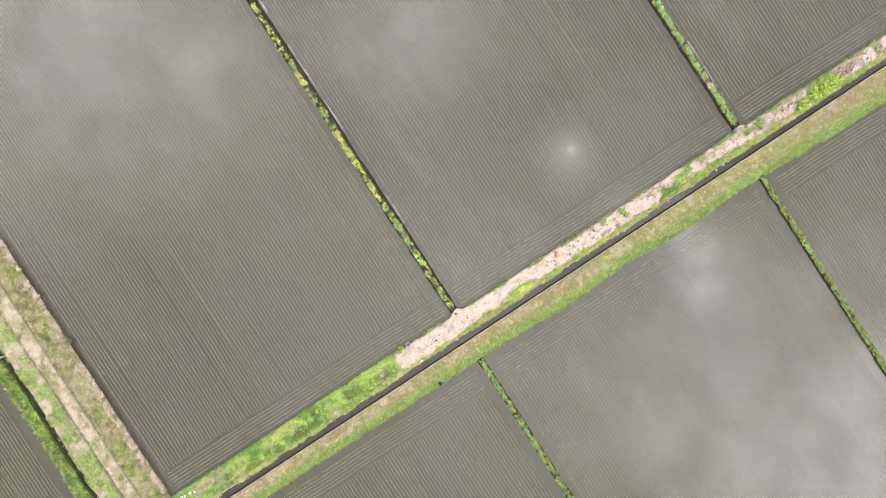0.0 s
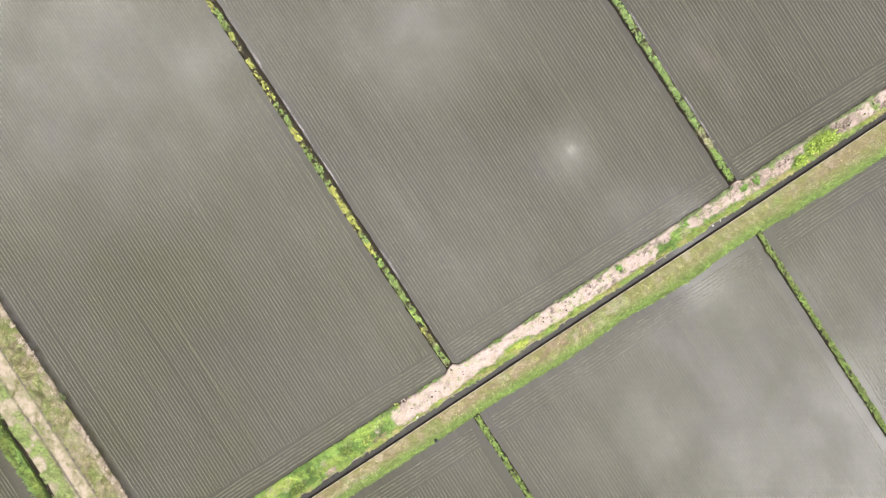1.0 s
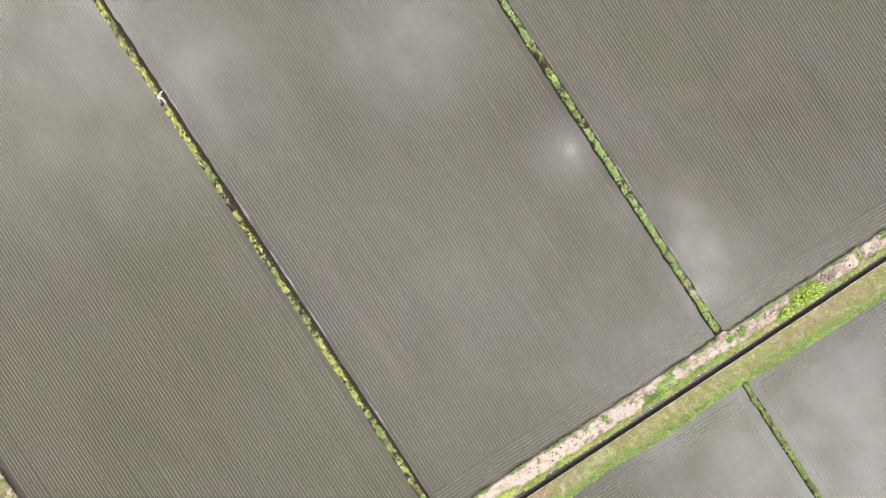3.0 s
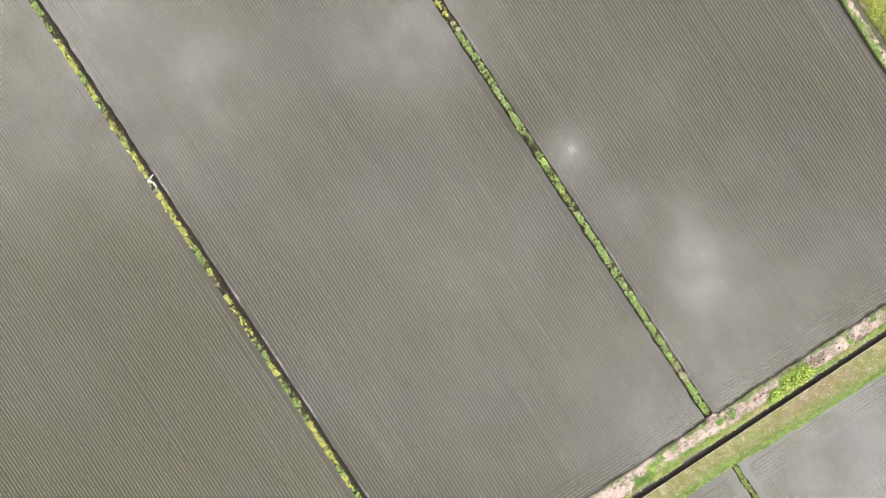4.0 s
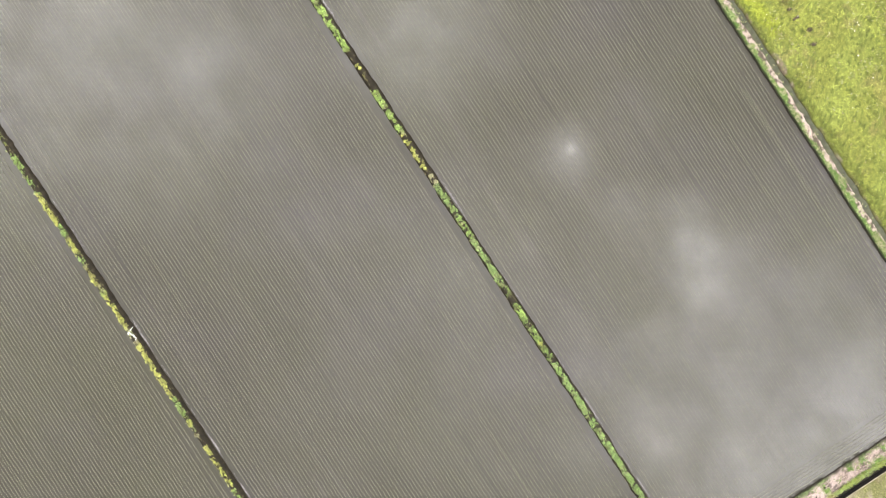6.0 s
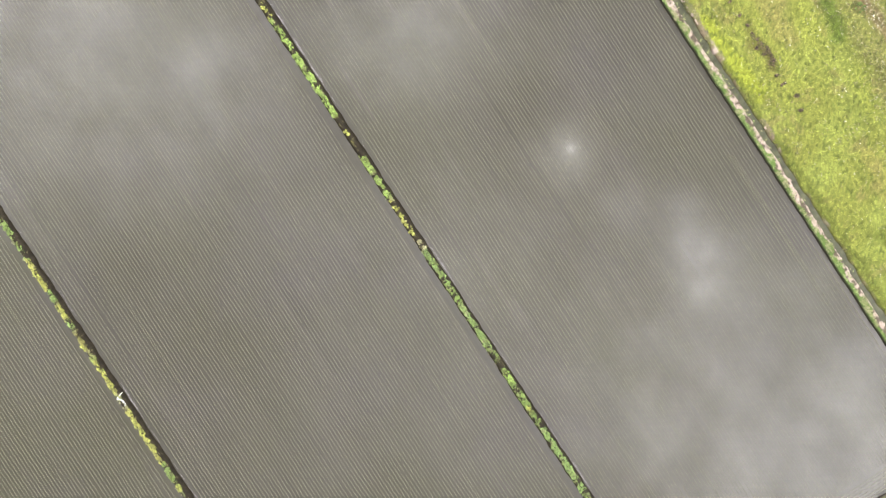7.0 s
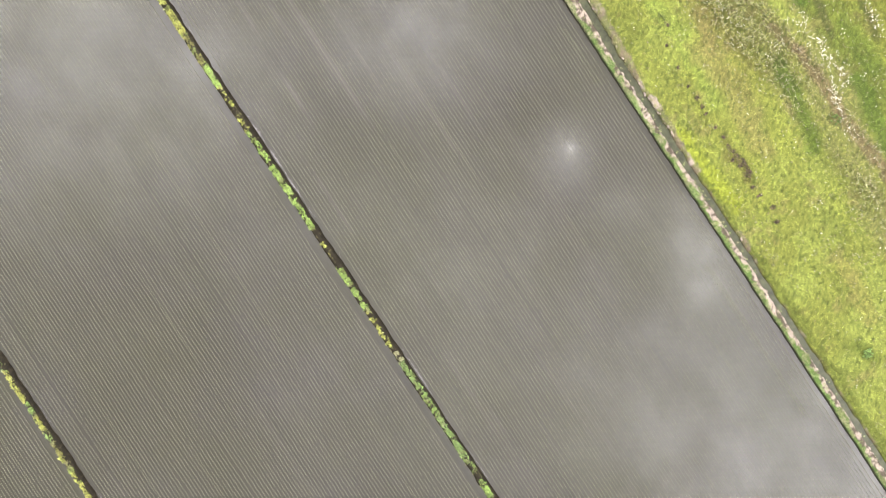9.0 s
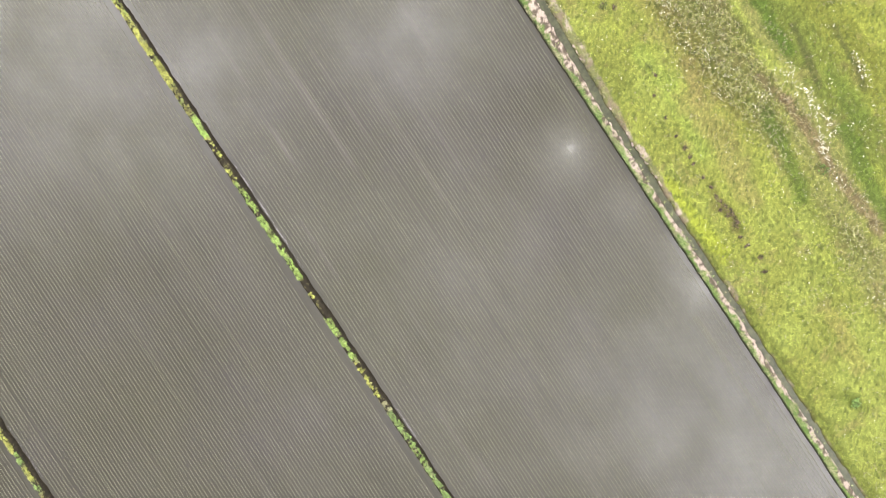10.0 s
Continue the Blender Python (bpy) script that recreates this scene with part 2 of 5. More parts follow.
RICE = material("rice_leaf", rice_leaf)


def concrete(nt, p):
    col = curve(nt, tex(nt, 2.0, 6, 0.65), [(0.3, (0.10, 0.085, 0.05)), (0.5, (0.22, 0.19, 0.12)), (0.7, (0.34, 0.30, 0.22))])
    nt.links.new(col, p.inputs["Base Color"])
    p.inputs["Roughness"].default_value = 0.85
    bumped(nt, p, tex(nt, 40, 4, 0.6), 0.4, 0.01)


CONCRETE = material("weathered_concrete", concrete)


def dark_concrete(nt, p):
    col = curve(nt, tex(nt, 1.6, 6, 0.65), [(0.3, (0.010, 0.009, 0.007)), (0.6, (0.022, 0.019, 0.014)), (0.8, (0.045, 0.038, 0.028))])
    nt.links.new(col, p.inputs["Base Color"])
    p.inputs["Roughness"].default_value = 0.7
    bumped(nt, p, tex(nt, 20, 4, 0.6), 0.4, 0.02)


DARK_CONCRETE = material("dark_concrete", dark_concrete)


def far_ground(nt, p):
    col = curve(nt, tex(nt, 0.02, 8, 0.6), [(0.35, (0.05, 0.048, 0.035)), (0.5, (0.09, 0.10, 0.04)), (0.65, (0.12, 0.16, 0.04))])
    nt.links.new(col, p.inputs["Base Color"])
    p.inputs["Roughness"].default_value = 0.9
    bumped(nt, p, tex(nt, 3, 6, 0.6), 0.5, 0.1)


GROUND = material("ground", far_ground)


def flat_paint(name, colour, rough=0.6):
    def build(nt, p):
        g = curve(nt, tex(nt, 25, 4, 0.6), [(0.3, 0.75), (0.7, 1.1)])
        nt.links.new(mixed(nt, colour, g, 0.8, "MULTIPLY"), p.inputs["Base Color"])
        p.inputs["Roughness"].default_value = rough
    return material(name, build)


# ---- plan: x along the canal, y along the dikes ----
def canal_mid(x):
    return -2.66 + 0.0065 * np.asarray(x, float)


WEST, EAST = -30.2, 59.95          # edges of the three large fields
FAR = 2500.0
BED, TOP = -0.07, 0.30            # mud bed, top of the banks
CANAL_BED, CANAL_WATER = -0.80, -0.20


def build_ground():
    bm = bmesh.new()
    prof = [(-FAR, BED), (-0.42, BED), (-0.42, CANAL_BED), (0.42, CANAL_BED), (0.42, BED), (FAR, BED)]
    rows = []
    for x in (-FAR, FAR):
        mid = float(canal_mid(x))
        rows.append([bm.verts.new((x, d if abs(d) > 100 else mid + d, z)) for d, z in prof])
    for i in range(len(prof) - 1):
        bm.faces.new((rows[0][i], rows[1][i], rows[1][i + 1], rows[0][i + 1]))
    bmesh.ops.recalc_face_normals(bm, faces=bm.faces)
    tagged(part("ground", bm, GROUND, None, "dark muddy farmland reaching to the horizon"), category="ground", kind="structure")


build_ground()


def wavy(x, seed, size=0.18, scale=1.6):
    return (fbm(x, np.zeros_like(np.asarray(x, float)), scale, seed) - 0.5) * 2 * size


def south_edge(x):
    """The southern edge of the canal's south bank, which bulges and draws in a little."""
    x = np.asarray(x, float)
    bends = np.interp(x, (-14, -9, -3, 1.5, 5, 8.5, 12, 15.3, 19, 23.4, 26.6, 29, 32.5, 38, 46), (-4.97, -5.03, -5.02, -4.91, -5.06, -5.22, -5.16, -4.92, -5.26, -5.30, -5.04, -5.04, -5.22, -5.42, -5.52))
    return bends + wavy(x, 41, 0.07, 1.2)


def water_sheet(name, x0, x1, y0, y1, z, mat, label):
    me = raw_mesh(name, [(x0, y0, z), (x1, y0, z), (x1, y1, z), (x0, y1, z)], [(0, 1, 2, 3)])
    put(name, me, mat, None, label, "flooded field", "flooded rice fields", "structure")


W_LABEL = "shallow brown-grey water of a newly planted rice field"
water_sheet("paddy_water", WEST - 0.7, 0.0, -0.55, 104, 0.0, WATER, W_LABEL)


# pale silt stirred up along the rows of two fields: place across, start and end along, half width, strength
MIDDLE_STROKES = [(4.2, 9, 27, 0.45, 0.28), (5.6, 11, 24, 0.12, 0.40), (6.4, 13, 26, 0.10, 0.36), (3.3, 15, 30, 0.12, 0.32), (8.0, 16, 29, 0.14, 0.28), (2.6, 34, 48, 0.16, 0.25), (12.4, 8, 20, 0.12, 0.25), (17.0, 30, 46, 0.14, 0.22)]
EAST_STROKES = [(39.4, 59, 82, 0.16, 0.75), (39.0, 64, 75, 0.10, 0.5), (35.4, 71, 79, 0.14, 0.75), (35.1, 63, 69, 0.17, 0.8), (37.6, 69, 76, 0.10, 0.55),
                (41.9, 61, 73, 0.12, 0.5), (50.8, 64, 73, 0.14, 0.5), (33.7, 30, 40, 0.09, 0.5), (34.3, 29, 34, 0.08, 0.45), (36.5, 40, 52, 0.08, 0.4),
                (44.3, 52, 66, 0.12, 0.4), (47.2, 50, 70, 0.10, 0.4), (32.6, 52, 61, 0.12, 0.45), (40.6, 24, 36, 0.09, 0.35), (41.4, 22, 31, 0.08, 0.35)]


def silty_field(x0, x1, y0, y1, strokes, trodden):
    X, Y = np.meshgrid(np.linspace(x0, x1, 190), np.linspace(y0, y1, 110))
    x, y = X.ravel(), Y.ravel()
    wob = (fbm(y, y * 0, 9.0, 140) - 0.5) * 0.5
    q = np.zeros(len(x))
    for cx, a, b, half, amount in strokes:
        on = ramp(y, a, a + 2.5) * (1 - ramp(y, b - 2.5, b)) * (0.45 + 0.55 * ramp(fbm(y, y * 0 + cx, 2.6, 141), 0.35, 0.6))
        q = np.maximum(q, amount * on * np.exp(-((x - cx - wob) / half) ** 2))
    # footprints and drag marks where the field was walked on
    for cx, cy, rx, ry, sx, sy, amount in trodden:
        near = np.exp(-((x - cx) / rx) ** 2 - ((y - cy) / ry) ** 2)
        q = np.maximum(q, amount * near * ramp(fbm(x * sx, y * sy, 1.2, 142), 0.50, 0.66))
    me = grid_mesh("paddy_water", X, Y, 0 * X, np.repeat(q[:, None], 3, axis=1))
    put("paddy_water", me, SILTY_WATER, None, "shallow grey water with pale silt streaks in a planted rice field", "flooded field", "flooded rice fields", "structure")


silty_field(0.0, 30.0, -0.55, 104, MIDDLE_STROKES, [])
silty_field(30.0, EAST + 0.35, -0.55, 104, EAST_STROKES, [(33.6, 9.5, 2.4, 3.5, 1.2, 0.7, 0.36), (36.5, 11.5, 3.0, 4.0, 0.6, 1.4, 0.24), (43.0, 18.5, 5.0, 4.5, 0.6, 1.4, 0.26), (44.5, 25.0, 3.5, 3.0, 0.8, 1.2, 0.2)])
water_sheet("paddy_water", -66.0, -37.4, -0.55, 104, 0.0, WATER, W_LABEL)
water_sheet("paddy_water", WEST - 0.1, -0.4, -62, -4.4, 0.0, WATER, W_LABEL)
water_sheet("paddy_water", -0.4, 29.5, -62, -4.4, 0.0, WATER, W_LABEL)
water_sheet("paddy_water", 29.5, EAST + 0.35, -62, -4.4, 0.0, WATER, W_LABEL)

# ---- colours of the growth ----
LUSH, FRESH, LIME, YELLOW = (0.100, 0.175, 0.038), (0.170, 0.260, 0.062), (0.245, 0.330, 0.065), (0.330, 0.330, 0.086)
OLIVE, STRAW, DUST, BROWN = (0.11, 0.115, 0.04), (0.30, 0.255, 0.155), (0.385, 0.306, 0.266), (0.13, 0.10, 0.07)


def blades(name, P, colours, length, width, lean, seed, label, category="weeds", broad=False, drop=0.5, calm=0.0):
    """Bent leaf blades at the places P (n x 3): two quads' worth of leaf each, joined into one mass."""
    rng = np.random.default_rng(seed)
    n = len(P)
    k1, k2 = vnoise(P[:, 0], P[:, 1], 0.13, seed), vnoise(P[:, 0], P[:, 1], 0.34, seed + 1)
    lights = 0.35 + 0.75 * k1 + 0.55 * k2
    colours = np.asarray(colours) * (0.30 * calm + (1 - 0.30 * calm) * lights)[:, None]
    az = rng.uniform(0, 2 * np.pi, n)
    L = length * rng.uniform(0.6, 1.35, n)
    w = width * rng.uniform(0.7, 1.3, n)
    th = lean * rng.uniform(0.5, 1.4, n)
    th2 = th + drop * rng.uniform(0.4, 1.4, n)
    h = np.stack([np.cos(az), np.sin(az), np.zeros(n)], 1)
    side = np.stack([-np.sin(az), np.cos(az), np.zeros(n)], 1)
    up = np.array([0, 0, 1.0])
    mid = P + h * (0.5 * L * np.sin(th))[:, None] + up * (0.5 * L * np.cos(th))[:, None]
    tip = mid + h * (0.5 * L * np.sin(th2))[:, None] + up * (0.5 * L * np.cos(th2))[:, None]
    b = 0.35 if broad else 0.8
    m = 1.0 if broad else 0.75
    s = side * w[:, None] * 0.5
    V = np.stack([P - s * b, P + s * b, mid + s * m, mid - s * m, tip], 1).reshape(-1, 3)
    base = np.arange(n)[:, None, None] * 5
    F = (np.array([[0, 1, 2], [0, 2, 3], [3, 2, 4]])[None] + base).reshape(-1, 3)
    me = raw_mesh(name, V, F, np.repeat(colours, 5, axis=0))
    return put(name, me, MEADOW_LEAF if calm else LEAF, None, label, category, "", "stuff")


def tufts(rng, n, x0, x1, y0, y1, keep, per=7, spread=0.09):
    """Places in a strip, in tufts of a few blades, kept by the chance that keep(x, y) gives."""
    x, y = rng.uniform(x0, x1, n), rng.uniform(y0, y1, n)
    ok = rng.uniform(0, 1, n) < keep(x, y)
    x, y = np.repeat(x[ok], per), np.repeat(y[ok], per)
    return x + rng.normal(0, spread, len(x)), y + rng.normal(0, spread, len(x))


# ---- rice ----
def seedlings(x, y, seed):
    """Young rice plants: a hill of three thin upright leaves, and two dark flat blades painted in for its reflection.
    """
    rng = np.random.default_rng(seed)
    n = len(x)
    start = rng.uniform(0, 2 * np.pi, n)
    vigour = rng.uniform(0.85, 1.15, n)
    up = np.array([0, 0, 1.0])
    V, C = [], []
    for k in range(5):
        # dark blades put each hill's dark mirror image on the water
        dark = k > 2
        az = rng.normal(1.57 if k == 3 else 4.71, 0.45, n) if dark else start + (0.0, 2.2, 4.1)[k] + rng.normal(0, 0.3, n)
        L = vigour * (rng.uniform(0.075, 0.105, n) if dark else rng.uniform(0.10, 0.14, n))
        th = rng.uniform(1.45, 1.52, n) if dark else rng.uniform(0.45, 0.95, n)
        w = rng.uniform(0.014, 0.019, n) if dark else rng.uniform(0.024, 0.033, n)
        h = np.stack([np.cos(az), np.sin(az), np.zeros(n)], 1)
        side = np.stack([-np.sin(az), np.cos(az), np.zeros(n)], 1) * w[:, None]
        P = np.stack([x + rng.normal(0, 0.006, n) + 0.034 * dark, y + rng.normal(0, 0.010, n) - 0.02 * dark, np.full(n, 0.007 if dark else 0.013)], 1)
        tip = P + h * (L * np.sin(th))[:, None] + up * (L * np.cos(th))[:, None]
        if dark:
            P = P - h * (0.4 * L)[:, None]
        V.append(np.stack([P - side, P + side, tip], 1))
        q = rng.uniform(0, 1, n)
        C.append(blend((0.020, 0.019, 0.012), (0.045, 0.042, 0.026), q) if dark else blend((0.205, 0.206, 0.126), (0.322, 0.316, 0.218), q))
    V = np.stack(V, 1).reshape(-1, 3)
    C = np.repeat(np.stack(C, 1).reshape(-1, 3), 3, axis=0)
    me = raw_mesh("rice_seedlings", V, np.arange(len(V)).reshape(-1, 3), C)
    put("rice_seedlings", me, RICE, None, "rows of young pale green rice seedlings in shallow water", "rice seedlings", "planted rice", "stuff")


def in_view(x, y, pad=1.2):
    """The stretch of country that the flight passes over."""
    ca, sa = math.cos(radians(33.3)), math.sin(radians(33.3))
    a, b = x * ca - y * sa, x * sa + y * ca
    return (a > -41.5 - pad) & (a < 51.0 + pad) & (b > -18.0 - pad) & (b < 89.5 + pad)


def plant_field(x0, x1, y0, y1, seed, head_low=True, head_high=False, gap=0.6, gap_east=0.6):
    rng = np.random.default_rng(seed)
    lo = y0 + (2.35 if head_low else gap)
    hi = y1 - (2.35 if head_high else gap)
    rows = np.arange(x0 + gap, x1 - gap_east, 0.30)
    ys = np.arange(lo, hi, 0.19)
    X, Y = np.meshgrid(rows, ys)
    wob = (fbm(Y, np.floor((X - x0) / 2.4) * 40, 14.0, seed) - 0.5) * 0.28
    strip = np.floor((X - x0) / 2.4)
    X = X + wob + (hash01(strip.astype(np.int64), strip.astype(np.int64) * 0, seed) - 0.5) * 0.08
    Y = Y + hash01(np.round((X - wob - x0) * 3.3333).astype(np.int64), np.zeros(X.shape, np.int64), seed) * 0.19
    xs, yy = [X.ravel()], [Y.ravel()]
    for on, base, sgn in ((head_low, y0, 1), (head_high, y1, -1)):
        if on:
            hx = np.arange(x0 + gap, x1 - gap_east, 0.155)
            for r in range(6):
                xs.append(hx + rng.uniform(0, 0.2))
                yy.append(np.full(len(hx), base + sgn * (0.55 + 0.30 * r)) + (fbm(hx, hx * 0, 7.0, seed + 3) - 0.5) * 0.25)
    x, y = np.concatenate(xs), np.concatenate(yy)
    x, y = x + rng.normal(0, 0.007, len(x)), y + rng.normal(0, 0.010, len(y))
    keep = in_view(x, y) & (rng.uniform(0, 1, len(x)) < 0.985)
    keep &= fbm(x, y, 6.0, seed + 5) + 0.15 * rng.uniform(-1, 1, len(x)) < 0.98
    seedlings(x[keep], y[keep], seed)


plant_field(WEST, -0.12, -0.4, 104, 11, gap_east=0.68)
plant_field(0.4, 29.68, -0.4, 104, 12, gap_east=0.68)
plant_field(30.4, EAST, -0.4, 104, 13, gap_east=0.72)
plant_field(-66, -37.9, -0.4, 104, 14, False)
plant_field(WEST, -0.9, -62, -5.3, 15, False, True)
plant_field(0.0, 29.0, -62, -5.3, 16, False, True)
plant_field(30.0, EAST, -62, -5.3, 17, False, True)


# rows that were planted twice over, in two wheel-wide strips near the eastern edge
for k, (x, y0, y1) in enumerate(((57.36, 16.8, 32.8), (57.62, 16.4, 32.6), (58.22, 50.5, 58.2), (58.5, 51.5, 57.5))):
    extra = np.arange(y0, y1, 0.21)
    seedlings(x + (fbm(extra, extra * 0, 5.0, 18) - 0.5) * 0.15, extra, 190 + k)


# ---- dikes between the fields ----
def dike(mid, y0, y1, half, height, seed, label):
    """A low ridge of plastered black mud with an uneven edge."""
    ny = int(abs(y1 - y0) / 0.12)
    t = np.linspace(-1, 1, 15)
    ys = np.linspace(y0, y1, ny)
    T, Y = np.meshgrid(t, ys)
    left = half * (1 + 0.28 * (fbm(Y, Y * 0, 0.9, seed) - 0.5) * 2)
    right = half * (1 + 0.28 * (fbm(Y, Y * 0, 0.8, seed + 9) - 0.5) * 2)
    X = mid + np.where(T < 0, T * left, T * right)
    Z = -0.09 + (height + 0.09) * (1 - np.abs(T) ** 3.0) + (fbm(X, Y, 0.35, seed + 4) - 0.5) * 0.10 * (1 - np.abs(T) ** 4)
    me = grid_mesh("dike", X, Y, Z)
    return put("dike", me, MUD, None, label, "dike", "mud dikes", "structure")


dike(0.02, -0.45, 104, 0.47, 0.26, 21, "low black mud dike with weeds along its crest")
dike(30.05, -0.45, 104, 0.47, 0.26, 22, "low black mud dike overgrown with green weeds")
dike(-0.36, -62, -4.9, 0.34, 0.20, 23, "narrow mud dike covered with short grass")
dike(29.55, -62, -4.9, 0.34, 0.20, 24, "narrow mud dike covered with short grass")


def dike_weeds(mid, y0, y1, width, n, tone, keep, seed, label, length=0.16, offset=None, high=0.26, full=0.57):
    rng = np.random.default_rng(seed)
    x, y = tufts(rng, n, -1, 1, y0, y1, lambda a, b: keep(b), 13, 0.055)
    shift = offset(y) if offset else 0.0
    x = mid + shift + np.clip(x, -1.2, 1.2) * width * (0.6 + 0.75 * fbm(y, y * 0, 0.7, seed + 2))
    ok = fbm(x, y, 0.24, seed + 7, 2) + rng.uniform(-0.06, 0.06, len(x)) < full
    x, y = x[ok], y[ok]
    z = 0.86 * high * (1 - np.clip(np.abs(x - mid) / 0.5, 0, 1) ** 3) + 0.02
    c = tone(x, y) * (0.72 + 0.56 * ramp(vnoise(x, y, 0.13, seed + 8), 0.2, 0.8))[:, None]
    blades("dike_weeds", np.stack([x, y, z], 1), c, length, 0.05, 0.85, seed, label, broad=True, calm=0.7)


WEED_TONES = {"green": (0.158, 0.225, 0.062), "fresh": (0.165, 0.26, 0.052), "pale": (0.185, 0.265, 0.088), "lime": (0.245, 0.35, 0.085),
              "yellow": YELLOW, "olive": (0.19, 0.18, 0.06), "straw": (0.30, 0.285, 0.16)}
# growth along the two long dikes: start of the stretch, kind, how dense
FIRST_DIKE = [(-2, "green", 0.9), (2.8, "olive", 0.85), (4.6, "lime", 0.85), (6.2, "green", 0.95), (10.4, "fresh", 1.0), (12.0, "yellow", 0.85), (13.2, "green", 0.9),
              (14.2, "yellow", 1.0), (19.2, "green", 0.8), (23.3, "yellow", 0.95), (25.3, "green", 0.9), (27.8, "yellow", 0.5), (33.5, "straw", 0.5), (34.5, "yellow", 0.8),
              (35.4, "green", 0.8), (38.0, "yellow", 0.85), (43.6, "straw", 0.6), (45.2, "yellow", 0.5), (49.0, "olive", 0.65), (52.1, "green", 0.85), (53.0, "yellow", 1.0),
              (54.8, "green", 0.8), (56.0, "yellow", 1.0), (59.7, "green", 0.95), (63.7, "olive", 0.08), (64.7, "olive", 0.8), (67.5, "yellow", 0.7)]
SECOND_DIKE = [(-2, "fresh", 1.0), (3.7, "straw", 0.85), (5.4, "pale", 0.95), (22.4, "green", 0.75), (26.4, "lime", 0.8), (27.5, "green", 0.28), (30.3, "pale", 1.0), (34.6, "green", 0.65),
               (36.9, "pale", 1.0), (40.8, "straw", 0.55), (41.7, "yellow", 0.14), (46.0, "lime", 1.0), (50.8, "olive", 0.14), (52.0, "olive", 0.03), (54.9, "lime", 1.0), (62.0, "lime", 0.45),
               (65.4, "yellow", 0.2), (70.0, "lime", 1.0), (72.6, "olive", 0.6), (75.8, "yellow", 1.0)]


def stretch_of(table, x, y):
    start = np.array([row[0] for row in table], float)
    jag = y + (fbm(x, y, 0.6, 5) - 0.5) * 1.4
    return np.clip(np.searchsorted(start, jag) - 1, 0, len(table) - 1)


def dike_tone(table):
    tones = np.array([WEED_TONES[row[1]] for row in table])

    def tone(x, y):
        c = tones[stretch_of(table, x, y)]
        c = blend(c, WEED_TONES["green"], ramp(fbm(x, y, 0.7, 8), 0.58, 0.70) * 0.6)
        c = blend(c, OLIVE, ramp(fbm(x, y, 0.4, 6), 0.54, 0.68) * 0.7)
        return blend(c, WEED_TONES["straw"], ramp(fbm(x, y, 0.33, 7), 0.62, 0.70) * 0.55)
    return tone


def dike_keep(table, seed):
    dense = np.array([row[2] for row in table])

    def keep(y):
        d = dense[stretch_of(table, 0 * y, y)]
        return np.clip(d * (0.25 + 0.85 * ramp(fbm(y, y * 0, 0.55, seed), 0.34, 0.52)), 0, 1) * (0.5 + 0.5 * d)
    return keep


dike_weeds(0.02, 0.2, 84, 0.23, 3600, dike_tone(FIRST_DIKE), dike_keep(FIRST_DIKE, 31), 31, "green and bright yellow weeds along a mud dike", 0.15,
           lambda y: -0.02 - 0.13 * ramp(y, 9, 15))
dike_weeds(30.05, 0.2, 90, 0.25, 3900, dike_tone(SECOND_DIKE), dike_keep(SECOND_DIKE, 32), 32, "green weeds and grass along a mud dike", 0.17,
           lambda y: -0.03 - 0.08 * ramp(y, 40, 46), full=0.62)
dike_weeds(-0.36, -62, -5.0, 0.24, 1450, lambda x, y: blend(FRESH, OLIVE, fbm(x, y, 1.0, 7)), lambda y: 0.9 + y * 0, 33, "short grass along a narrow dike", 0.15, None, 0.2, 0.75)
dike_weeds(29.55, -62, -5.0, 0.24, 1600, lambda x, y: blend(FRESH, OLIVE, fbm(x, y, 1.0, 9)), lambda y: 0.9 + y * 0, 34, "short grass along a narrow dike", 0.15, None, 0.2, 0.75)


def under_tone(x, y):
    return blend((0.045, 0.04, 0.02), (0.14, 0.125, 0.055), fbm(x, y, 0.4, 41) * 1.3 - 0.15)


for middle, far, seed in ((0.02, 80, 42), (30.05, 88, 43)):
    dike_weeds(middle, 0.2, far, 0.33, 650, under_tone, lambda y: 0.25 + 0.65 * ramp(fbm(y, y * 0, 0.6, 44), 0.4, 0.55), seed, "withered brown and olive weeds low on a mud dike", 0.11, lambda y: -0.08 + 0 * y)


def scum(mid, y0, y1, seed, places):
    """Thin pale scum that the wind has driven against a dike."""
    rng = np.random.default_rng(seed)
    n = 20000
    y = rng.uniform(y0, y1, n)
    x = mid + 0.46 + np.abs(rng.normal(0, 0.07, n)) + 0.1 * fbm(y, y * 0, 0.8, seed + 9)
    thick = 0.10 * ramp(fbm(y, y * 0, 2.0, seed), 0.5, 0.65)
    for at, half in places:
        thick = np.maximum(thick, np.exp(-((y - at) / half) ** 2))
    ok = rng.uniform(0, 1, n) < thick
    x, y = x[ok], y[ok]
    P = np.stack([x, y, np.full(len(x), 0.006)], 1)
    c = blend((0.13, 0.12, 0.115), (0.32, 0.30, 0.295), rng.uniform(0, 1, len(x)) ** 2)
    blades("pond_scum", P, c, 0.06, 0.045, 1.55, seed + 2, "thin pale scum on water beside a dike", "scum", True, 0.02)


scum(0.02, 0.5, 80, 36, [(10.4, 0.9), (20.3, 1.1), (25.0, 1.3), (32.0, 0.8), (27.3, 0.6), (44.0, 1.0)])
scum(30.05, 0.5, 80, 37, [(5.2, 0.8), (7.8, 0.8), (16.2, 1.0), (38.5, 1.2), (59.2, 0.8), (62.0, 0.9), (64.8, 0.7)])


